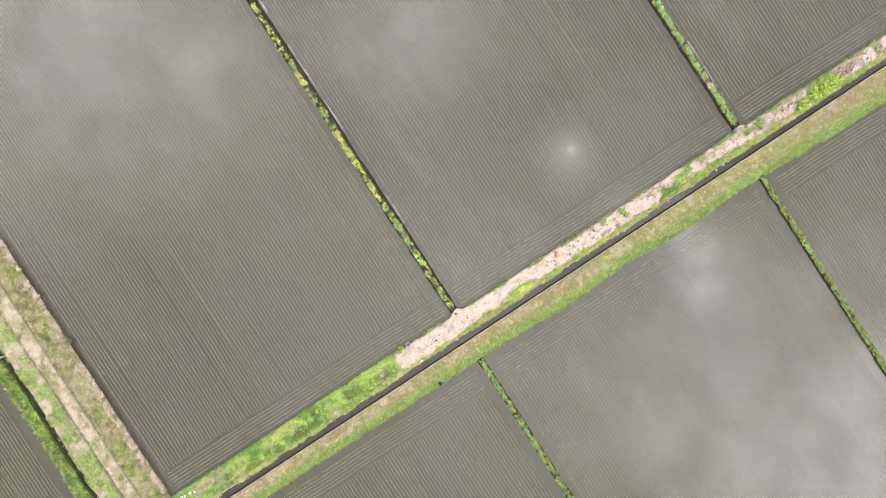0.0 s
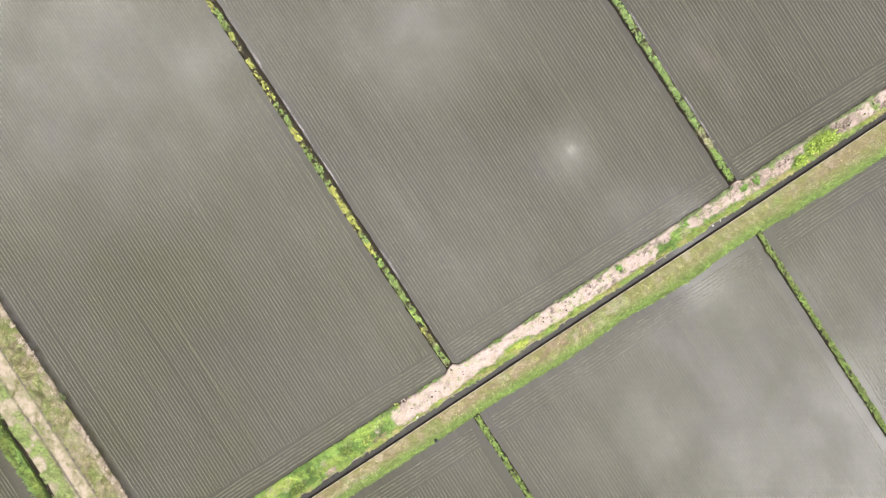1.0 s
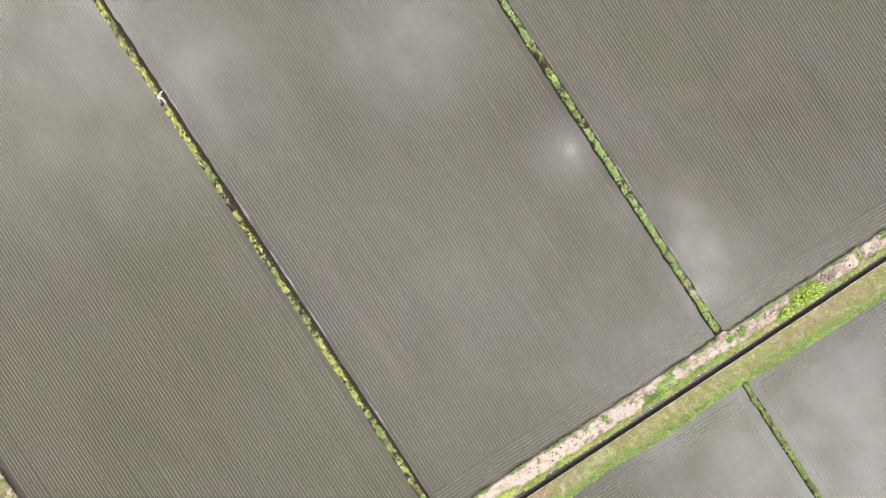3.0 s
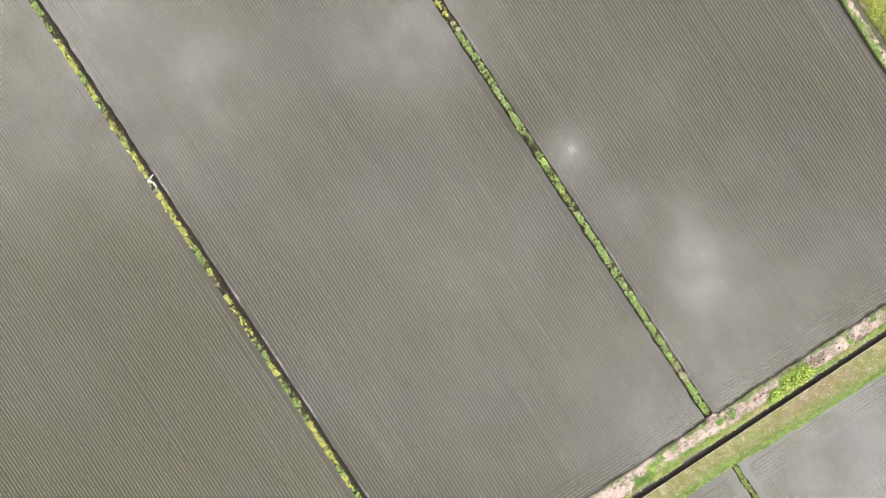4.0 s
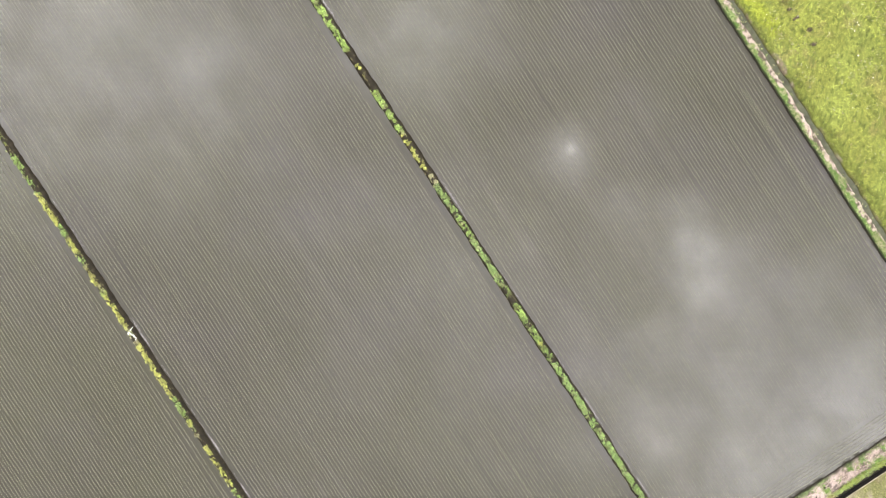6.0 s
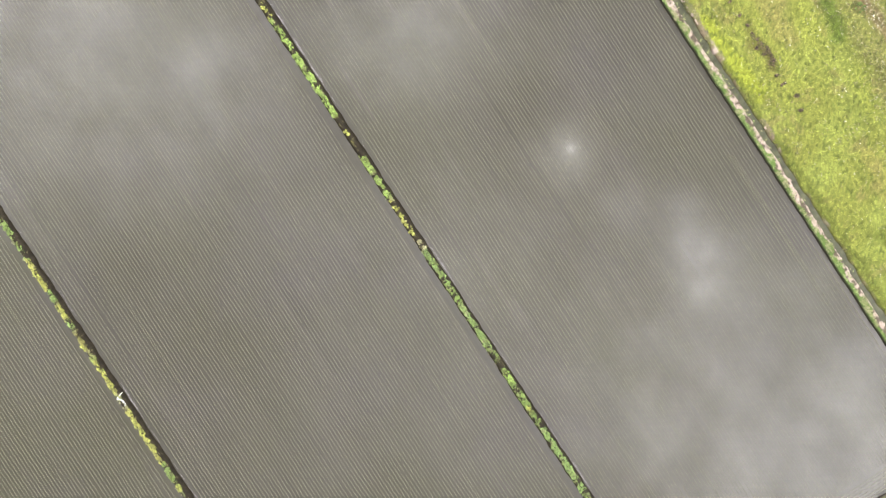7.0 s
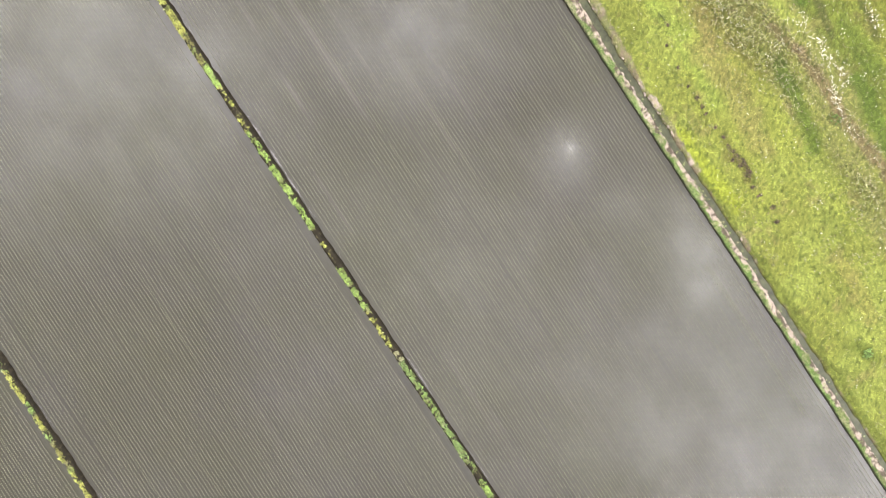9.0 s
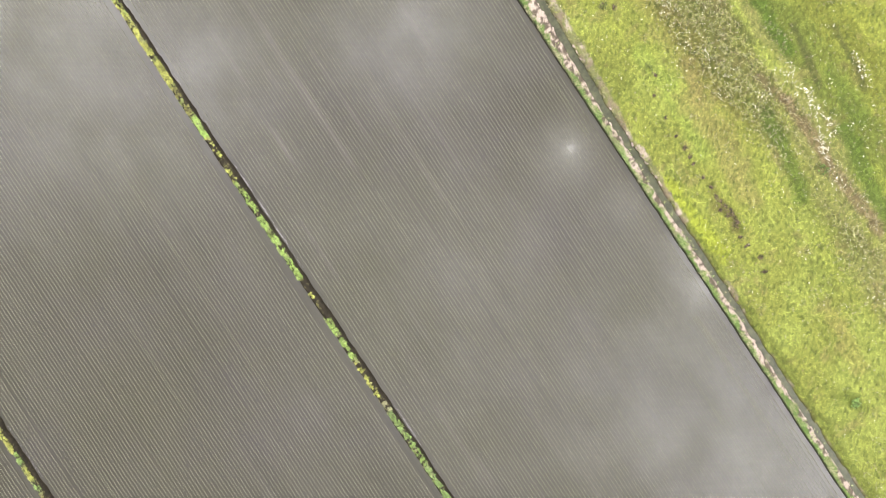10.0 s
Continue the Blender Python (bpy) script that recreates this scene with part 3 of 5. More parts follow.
# ---- canal ----
def build_canal():
    for sgn, name in ((1, "canal_wall"), (-1, "canal_wall")):
        bm = bmesh.new()
        inner = bmesh.new()
        for i in range(-40, 52):
            x0, x1 = i * 2.0 + 0.008, i * 2.0 + 1.992
            y = float(canal_mid(x0 + 1)) + sgn * 0.385 + 0.012 * math.sin(i * 12.9)
            top = 0.30 + 0.012 * math.sin(i * 7.7)
            box_bm(x0, x1, y - 0.04, y + 0.04, CANAL_BED, top, 0.008, bm)
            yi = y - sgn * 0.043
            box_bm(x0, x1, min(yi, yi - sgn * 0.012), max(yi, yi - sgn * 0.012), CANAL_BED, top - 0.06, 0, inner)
        wall = part(name, bm, CONCRETE, None, "weathered pale concrete wall of a narrow irrigation canal")
        tagged(wall, category="canal wall", kind="structure")
        part("damp_face", inner, DARK_CONCRETE, wall, "dark inner face")
    pts = []
    for x in (-80, 104):
        for d in (-0.37, 0.37):
            pts.append((x, float(canal_mid(x)) + d, CANAL_WATER))
    me = raw_mesh("canal_water", pts, [(0, 2, 3, 1)])
    put("canal_water", me, DITCH_WATER, None, "dark still water in a narrow concrete canal", "water", "", "structure")


build_canal()


def bank(name, X, Y, Z, colours, label):
    me = grid_mesh(name, X, Y, Z, colours)
    return put(name, me, EARTH, None, label, "bank", "", "structure")


def patch(x, y, cx, cy, rx, ry, soft=0.35):
    d = np.sqrt(((x - cx) / rx) ** 2 + ((y - cy) / ry) ** 2) + (fbm(x, y, 0.8, 77) - 0.5) * 0.7
    return 1 - ramp(d, 1 - soft, 1 + soft)


def north_bare(x, y):
    """How bare the bank north of the canal is: a trodden strip of pale soil from x = -7 on."""
    margin = 0.08 + 0.10 * ramp(fbm(x, x * 0, 2.2, 56), 0.5, 0.6) + 0.65 * ramp(x, 20.7, 21.6) * (1 - ramp(x, 24.2, 25.2)) + 0.25 * ramp(x, 24.5, 25.5) * (1 - ramp(x, 31, 32.5)) - 0.25 * ramp(x, 16.5, 17.5) * (1 - ramp(x, 20.5, 21.0))
    lo, hi = canal_mid(x) + 0.5 + margin + (fbm(x, y * 0, 0.8, 59) - 0.5) * 0.5, -0.37 + (fbm(x, y * 0, 1.0, 57) - 0.5) * 0.5
    inside = ramp(y, lo - 0.10, lo + 0.10) * (1 - ramp(y, hi - 0.08, hi + 0.08))
    e = fbm(x, y, 1.2, 51)
    s = inside * ramp(x + (e - 0.5) * 1.5, -7.3, -6.5)
    s = np.maximum(s, ramp(e, 0.60, 0.68) * inside * 0.7)
    for cx, cy, r in ((0.2, -0.25, 0.6), (30.2, -0.25, 0.6), (-5.0, -0.6, 0.6)):
        s = np.maximum(s, patch(x, y, cx, cy, r, 0.6))
    cut = ramp(fbm(x, y, 0.7, 52, 5), 0.63, 0.69) * ramp(x, 12, 22) * 0.75
    cut = np.maximum(cut, patch(x, y, 38.2, -1.25, 1.5, 0.7))
    cut = np.maximum(cut, patch(x, y, 36.0, -1.7, 0.8, 0.5))
    cut = np.maximum(cut, patch(x, y, 6.0, -1.75, 1.6, 0.3))
    cut = np.maximum(cut, patch(x, y, 23.5, -1.1, 0.7, 0.4))
    s = s * (1 - cut)
    for cx, cy, rx, ry in ((31.3, -1.2, 2.0, 0.8), (34.3, -1.05, 1.3, 0.55), (41.2, -1.25, 2.2, 0.7), (27.5, -1.0, 1.2, 0.45), (19.0, -1.3, 2.2, 0.85)):
        s = np.maximum(s, 0.95 * patch(x, y, cx, cy, rx, ry))
    return np.clip(s, 0, 1)


def north_tone(x, y):
    n1, n2 = fbm(x, y, 1.7, 53), fbm(x, y, 0.6, 54)
    west = 1 - ramp(x, -8, -6)
    c = blend(LUSH, FRESH, ramp(n1, 0.35, 0.62))
    c = blend(c, LIME, ramp(n2, 0.52, 0.70) * (0.35 + 0.35 * west))
    c = blend(c, (0.075, 0.115, 0.030), ramp(fbm(x, y, 1.1, 49), 0.54, 0.66) * 0.55)
    # yellow-green growth along the lip of the canal
    c = blend(c, (0.21, 0.235, 0.055), (1 - ramp(y - canal_mid(x), 0.62, 0.85)) * (1 - west) * 0.75)
    # thin grey-green growth along the edge of the field
    c = blend(c, (0.16, 0.185, 0.085), ramp(y, -0.62, -0.45) * ramp(x, 4, 10) * 0.8)
    for cx, cy, rx, ry, tone, q in BANK_PATCHES:
        c = blend(c, tone, patch(x, y, cx, cy, rx, ry) * q)
    return blend(c, STRAW, ramp(fbm(x, y, 0.8, 55), 0.60, 0.72) * (0.6 - 0.35 * west))


CLUMP_GREEN, BUTTER, DRY_BROWN = (0.085, 0.125, 0.022), (0.27, 0.32, 0.075), (0.19, 0.155, 0.10)
BANK_PATCHES = [
    (6.0, -1.85, 1.5, 0.3, (0.33, 0.37, 0.075), 0.9), (38.4, -1.35, 1.9, 0.75, LIME, 1.0), (-8.9, -0.72, 1.7, 0.4, (0.25, 0.345, 0.07), 0.95), (-18.6, -0.8, 2.3, 0.45, BUTTER, 0.9),
    (-13.5, -1.5, 1.6, 0.4, BUTTER, 0.6), (-24.0, -1.1, 1.6, 0.5, BUTTER, 0.5), (-17.2, -1.75, 0.8, 0.4, CLUMP_GREEN, 0.95), (-22.5, -1.95, 0.8, 0.3, CLUMP_GREEN, 0.9),
    (-19.8, -1.95, 0.6, 0.25, CLUMP_GREEN, 0.8), (-11.5, -1.3, 0.9, 0.5, LUSH, 0.7), (-8.6, -1.95, 0.8, 0.25, DRY_BROWN, 0.8), (-13.8, -2.05, 0.6, 0.22, (0.36, 0.27, 0.22), 0.9),
    (-27.0, -0.95, 0.9, 0.4, STRAW, 0.8), (-24.4, -1.75, 0.9, 0.25, STRAW, 0.6), (15.8, -2.0, 1.3, 0.25, (0.30, 0.33, 0.08), 0.8),
]


def build_north_bank():
    xs, t = np.arange(WEST - 0.3, 66, 0.14), np.linspace(0, 1, 20)
    X, T = np.meshgrid(xs, t)
    lo = canal_mid(X) + 0.46
    hi = -0.21 + wavy(X, 61, 0.10, 1.1) + 0.55 * np.exp(-((X - 0.15) / 0.5) ** 2) + 0.45 * np.exp(-((X - 30.15) / 0.5) ** 2)
    Y = lo + (hi - lo) * T
    edge = 1 - ramp(T, 0.86, 1.0)
    Z = -0.10 + (TOP + 0.06) * edge + (fbm(X, Y, 0.5, 62) - 0.4) * 0.16 * edge * ramp(T, 0.0, 0.12)
    x, y = X.ravel(), Y.ravel()
    soil = blend(DUST, STRAW, ramp(fbm(x, y, 0.9, 63), 0.5, 0.75) * 0.4)
    soil = blend(soil, BROWN, ramp(fbm(x, y, 0.5, 64), 0.64, 0.72) * (0.3 + 0.3 * ramp(x, 20, 28)))
    soil = blend(soil, BROWN, ramp(fbm(x, y, 0.9, 65), 0.45, 0.6) * (0.12 * ramp(x, 7, 12) + 0.45 * ramp(x, 24, 32)))
    soil = blend(soil, (0.055, 0.042, 0.032), ramp(fbm(x * 0.6, y, 0.26, 46), 0.60, 0.65) * (0.3 + 0.4 * ramp(x, 7, 10)))
    soil = blend(soil, (0.06, 0.045, 0.03), patch(x, y, 40.7, -1.0, 0.9, 0.45) * 0.85)
    # ground between the weeds is darkened: their gaps' shade is in its colour
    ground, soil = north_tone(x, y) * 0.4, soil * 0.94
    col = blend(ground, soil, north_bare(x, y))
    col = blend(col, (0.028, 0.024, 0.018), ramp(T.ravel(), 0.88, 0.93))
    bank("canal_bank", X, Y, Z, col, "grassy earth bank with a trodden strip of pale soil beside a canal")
    rng = np.random.default_rng(66)
    x, y = tufts(rng, 23000, WEST, 60, -2.3, -0.29, lambda a, b: (1 - north_bare(a, b)) * (b > canal_mid(a) + 0.36) * 0.9 + 0.02, 9, 0.09)
    ok = (y < -0.31 + 0.12 * fbm(x, y * 0, 0.6, 58)) & (y > canal_mid(x) + 0.26 + 0.22 * ramp(fbm(x, y * 0, 1.5, 48), 0.40, 0.48))
    x, y = x[ok], y[ok]
    P = np.stack([x, y, 0.25 + (fbm(x, y, 0.5, 62) - 0.4) * 0.16], 1)
    # leaves near the field edge are tinted darker to draw its shadow outline
    blades("bank_weeds", P, blend(north_tone(x, y), (0.075, 0.10, 0.035), ramp(y, -0.58, -0.42) * ramp(x, -8, -5) * ramp(fbm(x, y, 0.9, 50), 0.40, 0.55) * 0.65), 0.13, 0.045, 0.85, 67, "lush green weeds and grass on an earth bank", broad=True, calm=0.3)


def build_canal_fringe():
    """Yellow-green weeds that hang over the northern lip of the canal."""
    rng = np.random.default_rng(150)
    x, y = tufts(rng, 5200, WEST, 60, 0.30, 0.62, lambda a, b: np.clip(0.04 + 0.45 * ramp(a, 26, 32) + 0.96 * ramp(fbm(a, a * 0, 1.8, 151), 0.46, 0.54), 0, 1), 7, 0.06)
    y = np.maximum(y, 0.24) + canal_mid(x)
    P = np.stack([x, y, np.full(len(x), 0.31)], 1)
    c = blend((0.20, 0.235, 0.055), (0.29, 0.26, 0.11), ramp(fbm(x, y, 0.9, 152), 0.42, 0.62))
    c = blend(c, FRESH, ramp(fbm(x, y, 1.3, 153), 0.52, 0.62) * 0.7)
    blades("canal_fringe", P, c, 0.16, 0.04, 0.9, 154, "yellow-green weeds hanging over the lip of a canal", broad=True, calm=1.0)


def build_stubble():
    """Dead stalks and crumbs of soil on the bare strip."""
    rng = np.random.default_rng(68)

    def keep(a, b):
        wild = ramp(a, 16, 26) * ramp(fbm(a, b, 1.3, 69), 0.42, 0.55)
        return north_bare(a, b) * (0.10 + 0.75 * wild)
    x, y = tufts(rng, 9000, -8, 60, -2.2, -0.6, keep, 5, 0.07)
    P = np.stack([x, y, 0.25 + (fbm(x, y, 0.5, 62) - 0.4) * 0.16], 1)
    c = blend(DUST, (0.24, 0.17, 0.13), rng.uniform(0, 1, len(x)))
    blades("dry_stubble", P, c, 0.13, 0.03, 1.1, 70, "dead reddish-brown stalks on bare pale soil", "dry grass")


def south_tone(x, y):
    n1, n2 = fbm(x, y, 1.8, 71), fbm(x, y, 0.5, 72)
    near = ramp(y - south_edge(x) + (n2 - 0.5) * 0.5, 0.35, 1.35)
    c = blend(FRESH, (0.15, 0.19, 0.05), n1)
    d = blend(blend((0.225, 0.205, 0.085), (0.215, 0.215, 0.078), ramp(x, 12, 20)), blend((0.325, 0.275, 0.16), (0.265, 0.25, 0.12), ramp(x, 12, 20)), ramp(n2, 0.38, 0.66))
    d = blend(d, (0.22, 0.155, 0.105), ramp(fbm(x * 0.35, y, 0.5, 78), 0.55, 0.68) * (0.6 - 0.3 * ramp(x, 12, 20)))
    d = blend(d, (0.27, 0.195, 0.125), patch(x, y, 39.5, canal_mid(x) - 1.0, 3.5, 0.5) * 0.5)
    d = blend(d, FRESH, ramp(n1, 0.60, 0.74) * 0.45)
    return blend(c, d, near)


def build_south_bank():
    xs, t = np.arange(WEST - 8, 66, 0.14), np.linspace(0, 1, 18)
    X, T = np.meshgrid(xs, t)
    hi, lo = canal_mid(X) - 0.46, south_edge(X) - 0.15
    Y = lo + (hi - lo) * T
    edge = ramp(T, 0.0, 0.22)
    Z = -0.10 + (TOP + 0.04) * edge + (fbm(X, Y, 0.5, 73) - 0.4) * 0.14 * edge * (1 - ramp(T, 0.9, 1.0))
    x, y = X.ravel(), Y.ravel()
    # darker than the grass above it, with the shade among blades painted in
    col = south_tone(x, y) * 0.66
    col = blend(col, DUST, ramp(fbm(x, y, 0.9, 74), 0.6, 0.72) * 0.35 * ramp(T.ravel(), 0.3, 0.6))
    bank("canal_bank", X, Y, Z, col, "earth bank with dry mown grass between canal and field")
    rng = np.random.default_rng(75)
    x, y = tufts(rng, 18000, WEST - 5, 62, -5.7, -2.9, lambda a, b: (b > south_edge(a)) * (b < canal_mid(a) - 0.5) * (0.45 + 0.55 * (1 - ramp(b - south_edge(a), 0.3, 1.0))), 6, 0.08)
    ok = (y < canal_mid(x) - 0.42) & (y > south_edge(x) - 0.12)
    x, y = x[ok], y[ok]
    P = np.stack([x, y, -0.06 + 0.29 * ramp(y - south_edge(x), -0.15, 0.33) + (fbm(x, y, 0.5, 73) - 0.4) * 0.12], 1)
    blades("bank_grass", P, south_tone(x, y), 0.17, 0.03, 0.85, 76, "mown dry grass with a fresh green fringe")


build_north_bank()
build_canal_fringe()
build_stubble()
build_south_bank()


# ---- farm track on the west bank ----
def ditch_mid(y):
    return -36.14 + wavy(y, 99, 0.12, 5.0)


def track_bare(x, y):
    r1, r2 = np.abs(x + 32.58), np.abs(x + 33.9 + 0.2 * ramp(y, 14, 20))
    rut = np.maximum(1 - ramp(r1 + (fbm(x, y, 0.4, 76) - 0.47) * 0.20, 0.03, 0.15), 1 - ramp(r2 + (fbm(x, y, 0.4, 75) - 0.47) * 0.20, 0.03, 0.15))
    mid = ramp(x, -34.0, -33.8) * (1 - ramp(x, -32.8, -32.5))
    rim = ramp(x + (fbm(x, y, 1.0, 81) - 0.5) * 0.9, -31.0, -30.75)
    s = np.maximum(rut, mid * ramp(fbm(x, y, 0.55, 82, 5), 0.22, 0.46))
    s = np.maximum(s, rim * ramp(fbm(x, y, 0.8, 83, 5), 0.36, 0.50) * 0.95)
    west = ramp(-x, 33.9, 34.2)
    return np.maximum(s, ramp(fbm(x, y * 0.7, 0.8, 84, 5) + 0.03 * west, 0.44, 0.58) * (0.65 + 0.25 * west)), rut


def track_tone(x, y):
    n1 = fbm(x, y, 1.5, 85)
    c = blend((0.185, 0.170, 0.072), (0.165, 0.190, 0.060), ramp(n1, 0.42, 0.60))
    c = blend(c, (0.29, 0.30, 0.135), ramp(fbm(x, y, 0.35, 80), 0.56, 0.70) * 0.7)
    c = blend(c, (0.21, 0.275, 0.085), ramp(-x, 33.9, 34.2) * 0.85)
    c = blend(c, (0.095, 0.085, 0.040), ramp(fbm(x, y, 0.4, 79), 0.54, 0.66) * 0.7 * (1 - 0.5 * ramp(-x, 33.9, 34.2)))
    return blend(c, (0.29, 0.245, 0.155), ramp(fbm(x, y, 0.6, 86), 0.50, 0.64) * (0.6 - 0.35 * ramp(-x, 33.9, 34.2)))


def build_track():
    ys, t = np.arange(-2.0, 70, 0.14), np.linspace(0, 1, 50)
    T, Y = np.meshgrid(t, ys)
    hi = WEST - 0.20 + wavy(Y, 87, 0.16, 1.5)
    lo = ditch_mid(Y) + 0.20 + wavy(Y, 88, 0.08, 0.9)
    X = lo + (hi - lo) * T
    edge = ramp(T, 0.0, 0.05) * (1 - ramp(T, 0.95, 1.0))
    x, y = X.ravel(), Y.ravel()
    bare, rut = track_bare(x, y)
    Z = -0.10 + (TOP + 0.12) * edge + (fbm(X, Y, 0.5, 89) - 0.4) * 0.12 * edge - 0.07 * rut.reshape(X.shape)
    soil = blend((0.290, 0.240, 0.178), (0.185, 0.165, 0.098), ramp(fbm(x, y, 0.45, 90, 5), 0.36, 0.62))
    soil = blend(soil, (0.085, 0.075, 0.060), rut)
    # under the tufts the colour carries their shade
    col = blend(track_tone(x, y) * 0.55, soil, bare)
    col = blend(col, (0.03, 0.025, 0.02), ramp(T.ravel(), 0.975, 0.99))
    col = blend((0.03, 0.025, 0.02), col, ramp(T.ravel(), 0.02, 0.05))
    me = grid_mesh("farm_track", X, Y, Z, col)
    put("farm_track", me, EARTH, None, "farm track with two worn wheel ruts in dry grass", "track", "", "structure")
    rng = np.random.default_rng(91)

    def keep(a, b):
        s, r = track_bare(a, b)
        return (1 - s * 0.9) * (1 - r)
    x, y = tufts(rng, 26000, -36.8, WEST - 0.05, -2, 34, keep, 6, 0.09)
    bare, rut = track_bare(x, y)
    ok = (x > ditch_mid(y) + 0.32) & (x < WEST - 0.12) & (rut < 0.45) & (bare < 0.86)
    x, y = x[ok], y[ok]
    P = np.stack([x, y, 0.31 + (fbm(x, y, 0.5, 89) - 0.4) * 0.12], 1)
    blades("track_grass", P, track_tone(x, y), 0.12, 0.04, 0.9, 92, "patchy grass and herbs on a farm track", broad=True, calm=0.6)
    x, y = tufts(rng, 12000, -36.2, WEST - 0.02, -2, 34, lambda a, b: track_bare(a, b)[0] * (1 - track_bare(a, b)[1]) * (0.07 + 0.7 * ramp(a, -31.2, -30.7)), 7, 0.08)
    ok = (x > ditch_mid(y) + 0.3) & (track_bare(x, y)[1] < 0.3) & (x < WEST - 0.06 + 0.14 * fbm(y, y * 0, 0.5, 45))
    x, y = x[ok], y[ok]
    P = np.stack([x, y, 0.30 + (fbm(x, y, 0.5, 89) - 0.4) * 0.12], 1)
    c = blend((0.37, 0.305, 0.235), (0.25, 0.19, 0.135), ramp(fbm(x, y, 0.35, 155), 0.4, 0.6))
    P[:, 2] += 0.10 * ramp(x, -31.0, -30.7)
    blades("dry_grass", P, c, 0.10, 0.045, 1.0, 100, "bleached dead grass along a farm track", "dry grass", calm=0.8)
    # narrow ditch with lush growth on its far side
    # dark mud whose tone also stands in for the shade down in the ditch
    me = raw_mesh("ditch_bed", [(-37.2, 70, -0.05), (-35.6, 70, -0.05), (-35.6, -2, -0.05), (-37.2, -2, -0.05)], [(0, 3, 2, 1)])
    put("ditch_bed", me, MUD, None, "dark wet mud bed of a narrow earth ditch, shade included in its colour", "ditch", "", "structure")
    t = np.linspace(0, 1, 12)
    T, Y = np.meshgrid(t, ys)
    hi = ditch_mid(Y) - 0.16 + wavy(Y, 93, 0.1, 0.8)
    lo = -37.40 + wavy(Y, 94, 0.2, 1.5)
    X = lo + (hi - lo) * T
    edge = ramp(T, 0.0, 0.2) * (1 - ramp(T, 0.85, 1.0))
    Z = -0.10 + 0.36 * edge + (fbm(X, Y, 0.4, 95) - 0.4) * 0.12 * edge
    x, y = X.ravel(), Y.ravel()
    # bank colour cut down to paint the shade beneath tall grass
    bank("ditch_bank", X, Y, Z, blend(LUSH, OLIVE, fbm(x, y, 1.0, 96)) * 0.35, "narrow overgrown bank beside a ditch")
    x, y = tufts(rng, 3600, -37.7, -36.2, -2, 34, lambda a, b: (a < ditch_mid(b) - 0.24) * (a > -37.3 + wavy(b, 94, 0.2, 1.5)) * 1.0, 7, 0.1)
    P = np.stack([x, y, 0.22 + (fbm(x, y, 0.4, 95) - 0.4) * 0.12], 1)
    blades("bank_weeds", P, blend(blend(LUSH, FRESH, fbm(x, y, 1.0, 97)), (0.235, 0.285, 0.06), ramp(fbm(x, y, 1.2, 95), 0.40, 0.60) * 0.75) * (0.62 + 0.5 * ramp(fbm(x, y, 0.5, 74), 0.35, 0.65))[:, None], 0.20, 0.045, 0.75, 98, "tall lush grass on the bank of a ditch")


build_track()


# ---- east: stream and meadow ----
def stream_mid(y):
    y = np.asarray(y, float)
    return 60.90 + wavy(y, 101, 0.09, 4.0) + 0.045 * np.clip(y - 52, 0, 12)


def along(x, y, line, r):
    """How near a place is to a line of points, 1 on it and 0 beyond r."""
    best = np.full(len(np.asarray(x)), 9e9)
    for (ax, ay), (bx, by) in zip(line, line[1:]):
        q = np.clip(((x - ax) * (bx - ax) + (y - ay) * (by - ay)) / ((bx - ax) ** 2 + (by - ay) ** 2), 0, 1)
        best = np.minimum(best, np.hypot(x - ax - q * (bx - ax), y - ay - q * (by - ay)))
    return 1 - ramp(best + (fbm(x, y, 0.9, 144) - 0.5) * r, 0.35 * r, r)


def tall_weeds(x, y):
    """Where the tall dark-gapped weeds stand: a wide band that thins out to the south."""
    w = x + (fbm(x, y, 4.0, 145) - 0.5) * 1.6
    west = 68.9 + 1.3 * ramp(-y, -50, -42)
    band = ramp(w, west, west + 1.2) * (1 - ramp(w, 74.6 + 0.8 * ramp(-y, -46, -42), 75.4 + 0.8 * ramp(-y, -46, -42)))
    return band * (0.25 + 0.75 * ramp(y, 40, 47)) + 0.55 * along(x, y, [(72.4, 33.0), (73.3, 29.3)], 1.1)


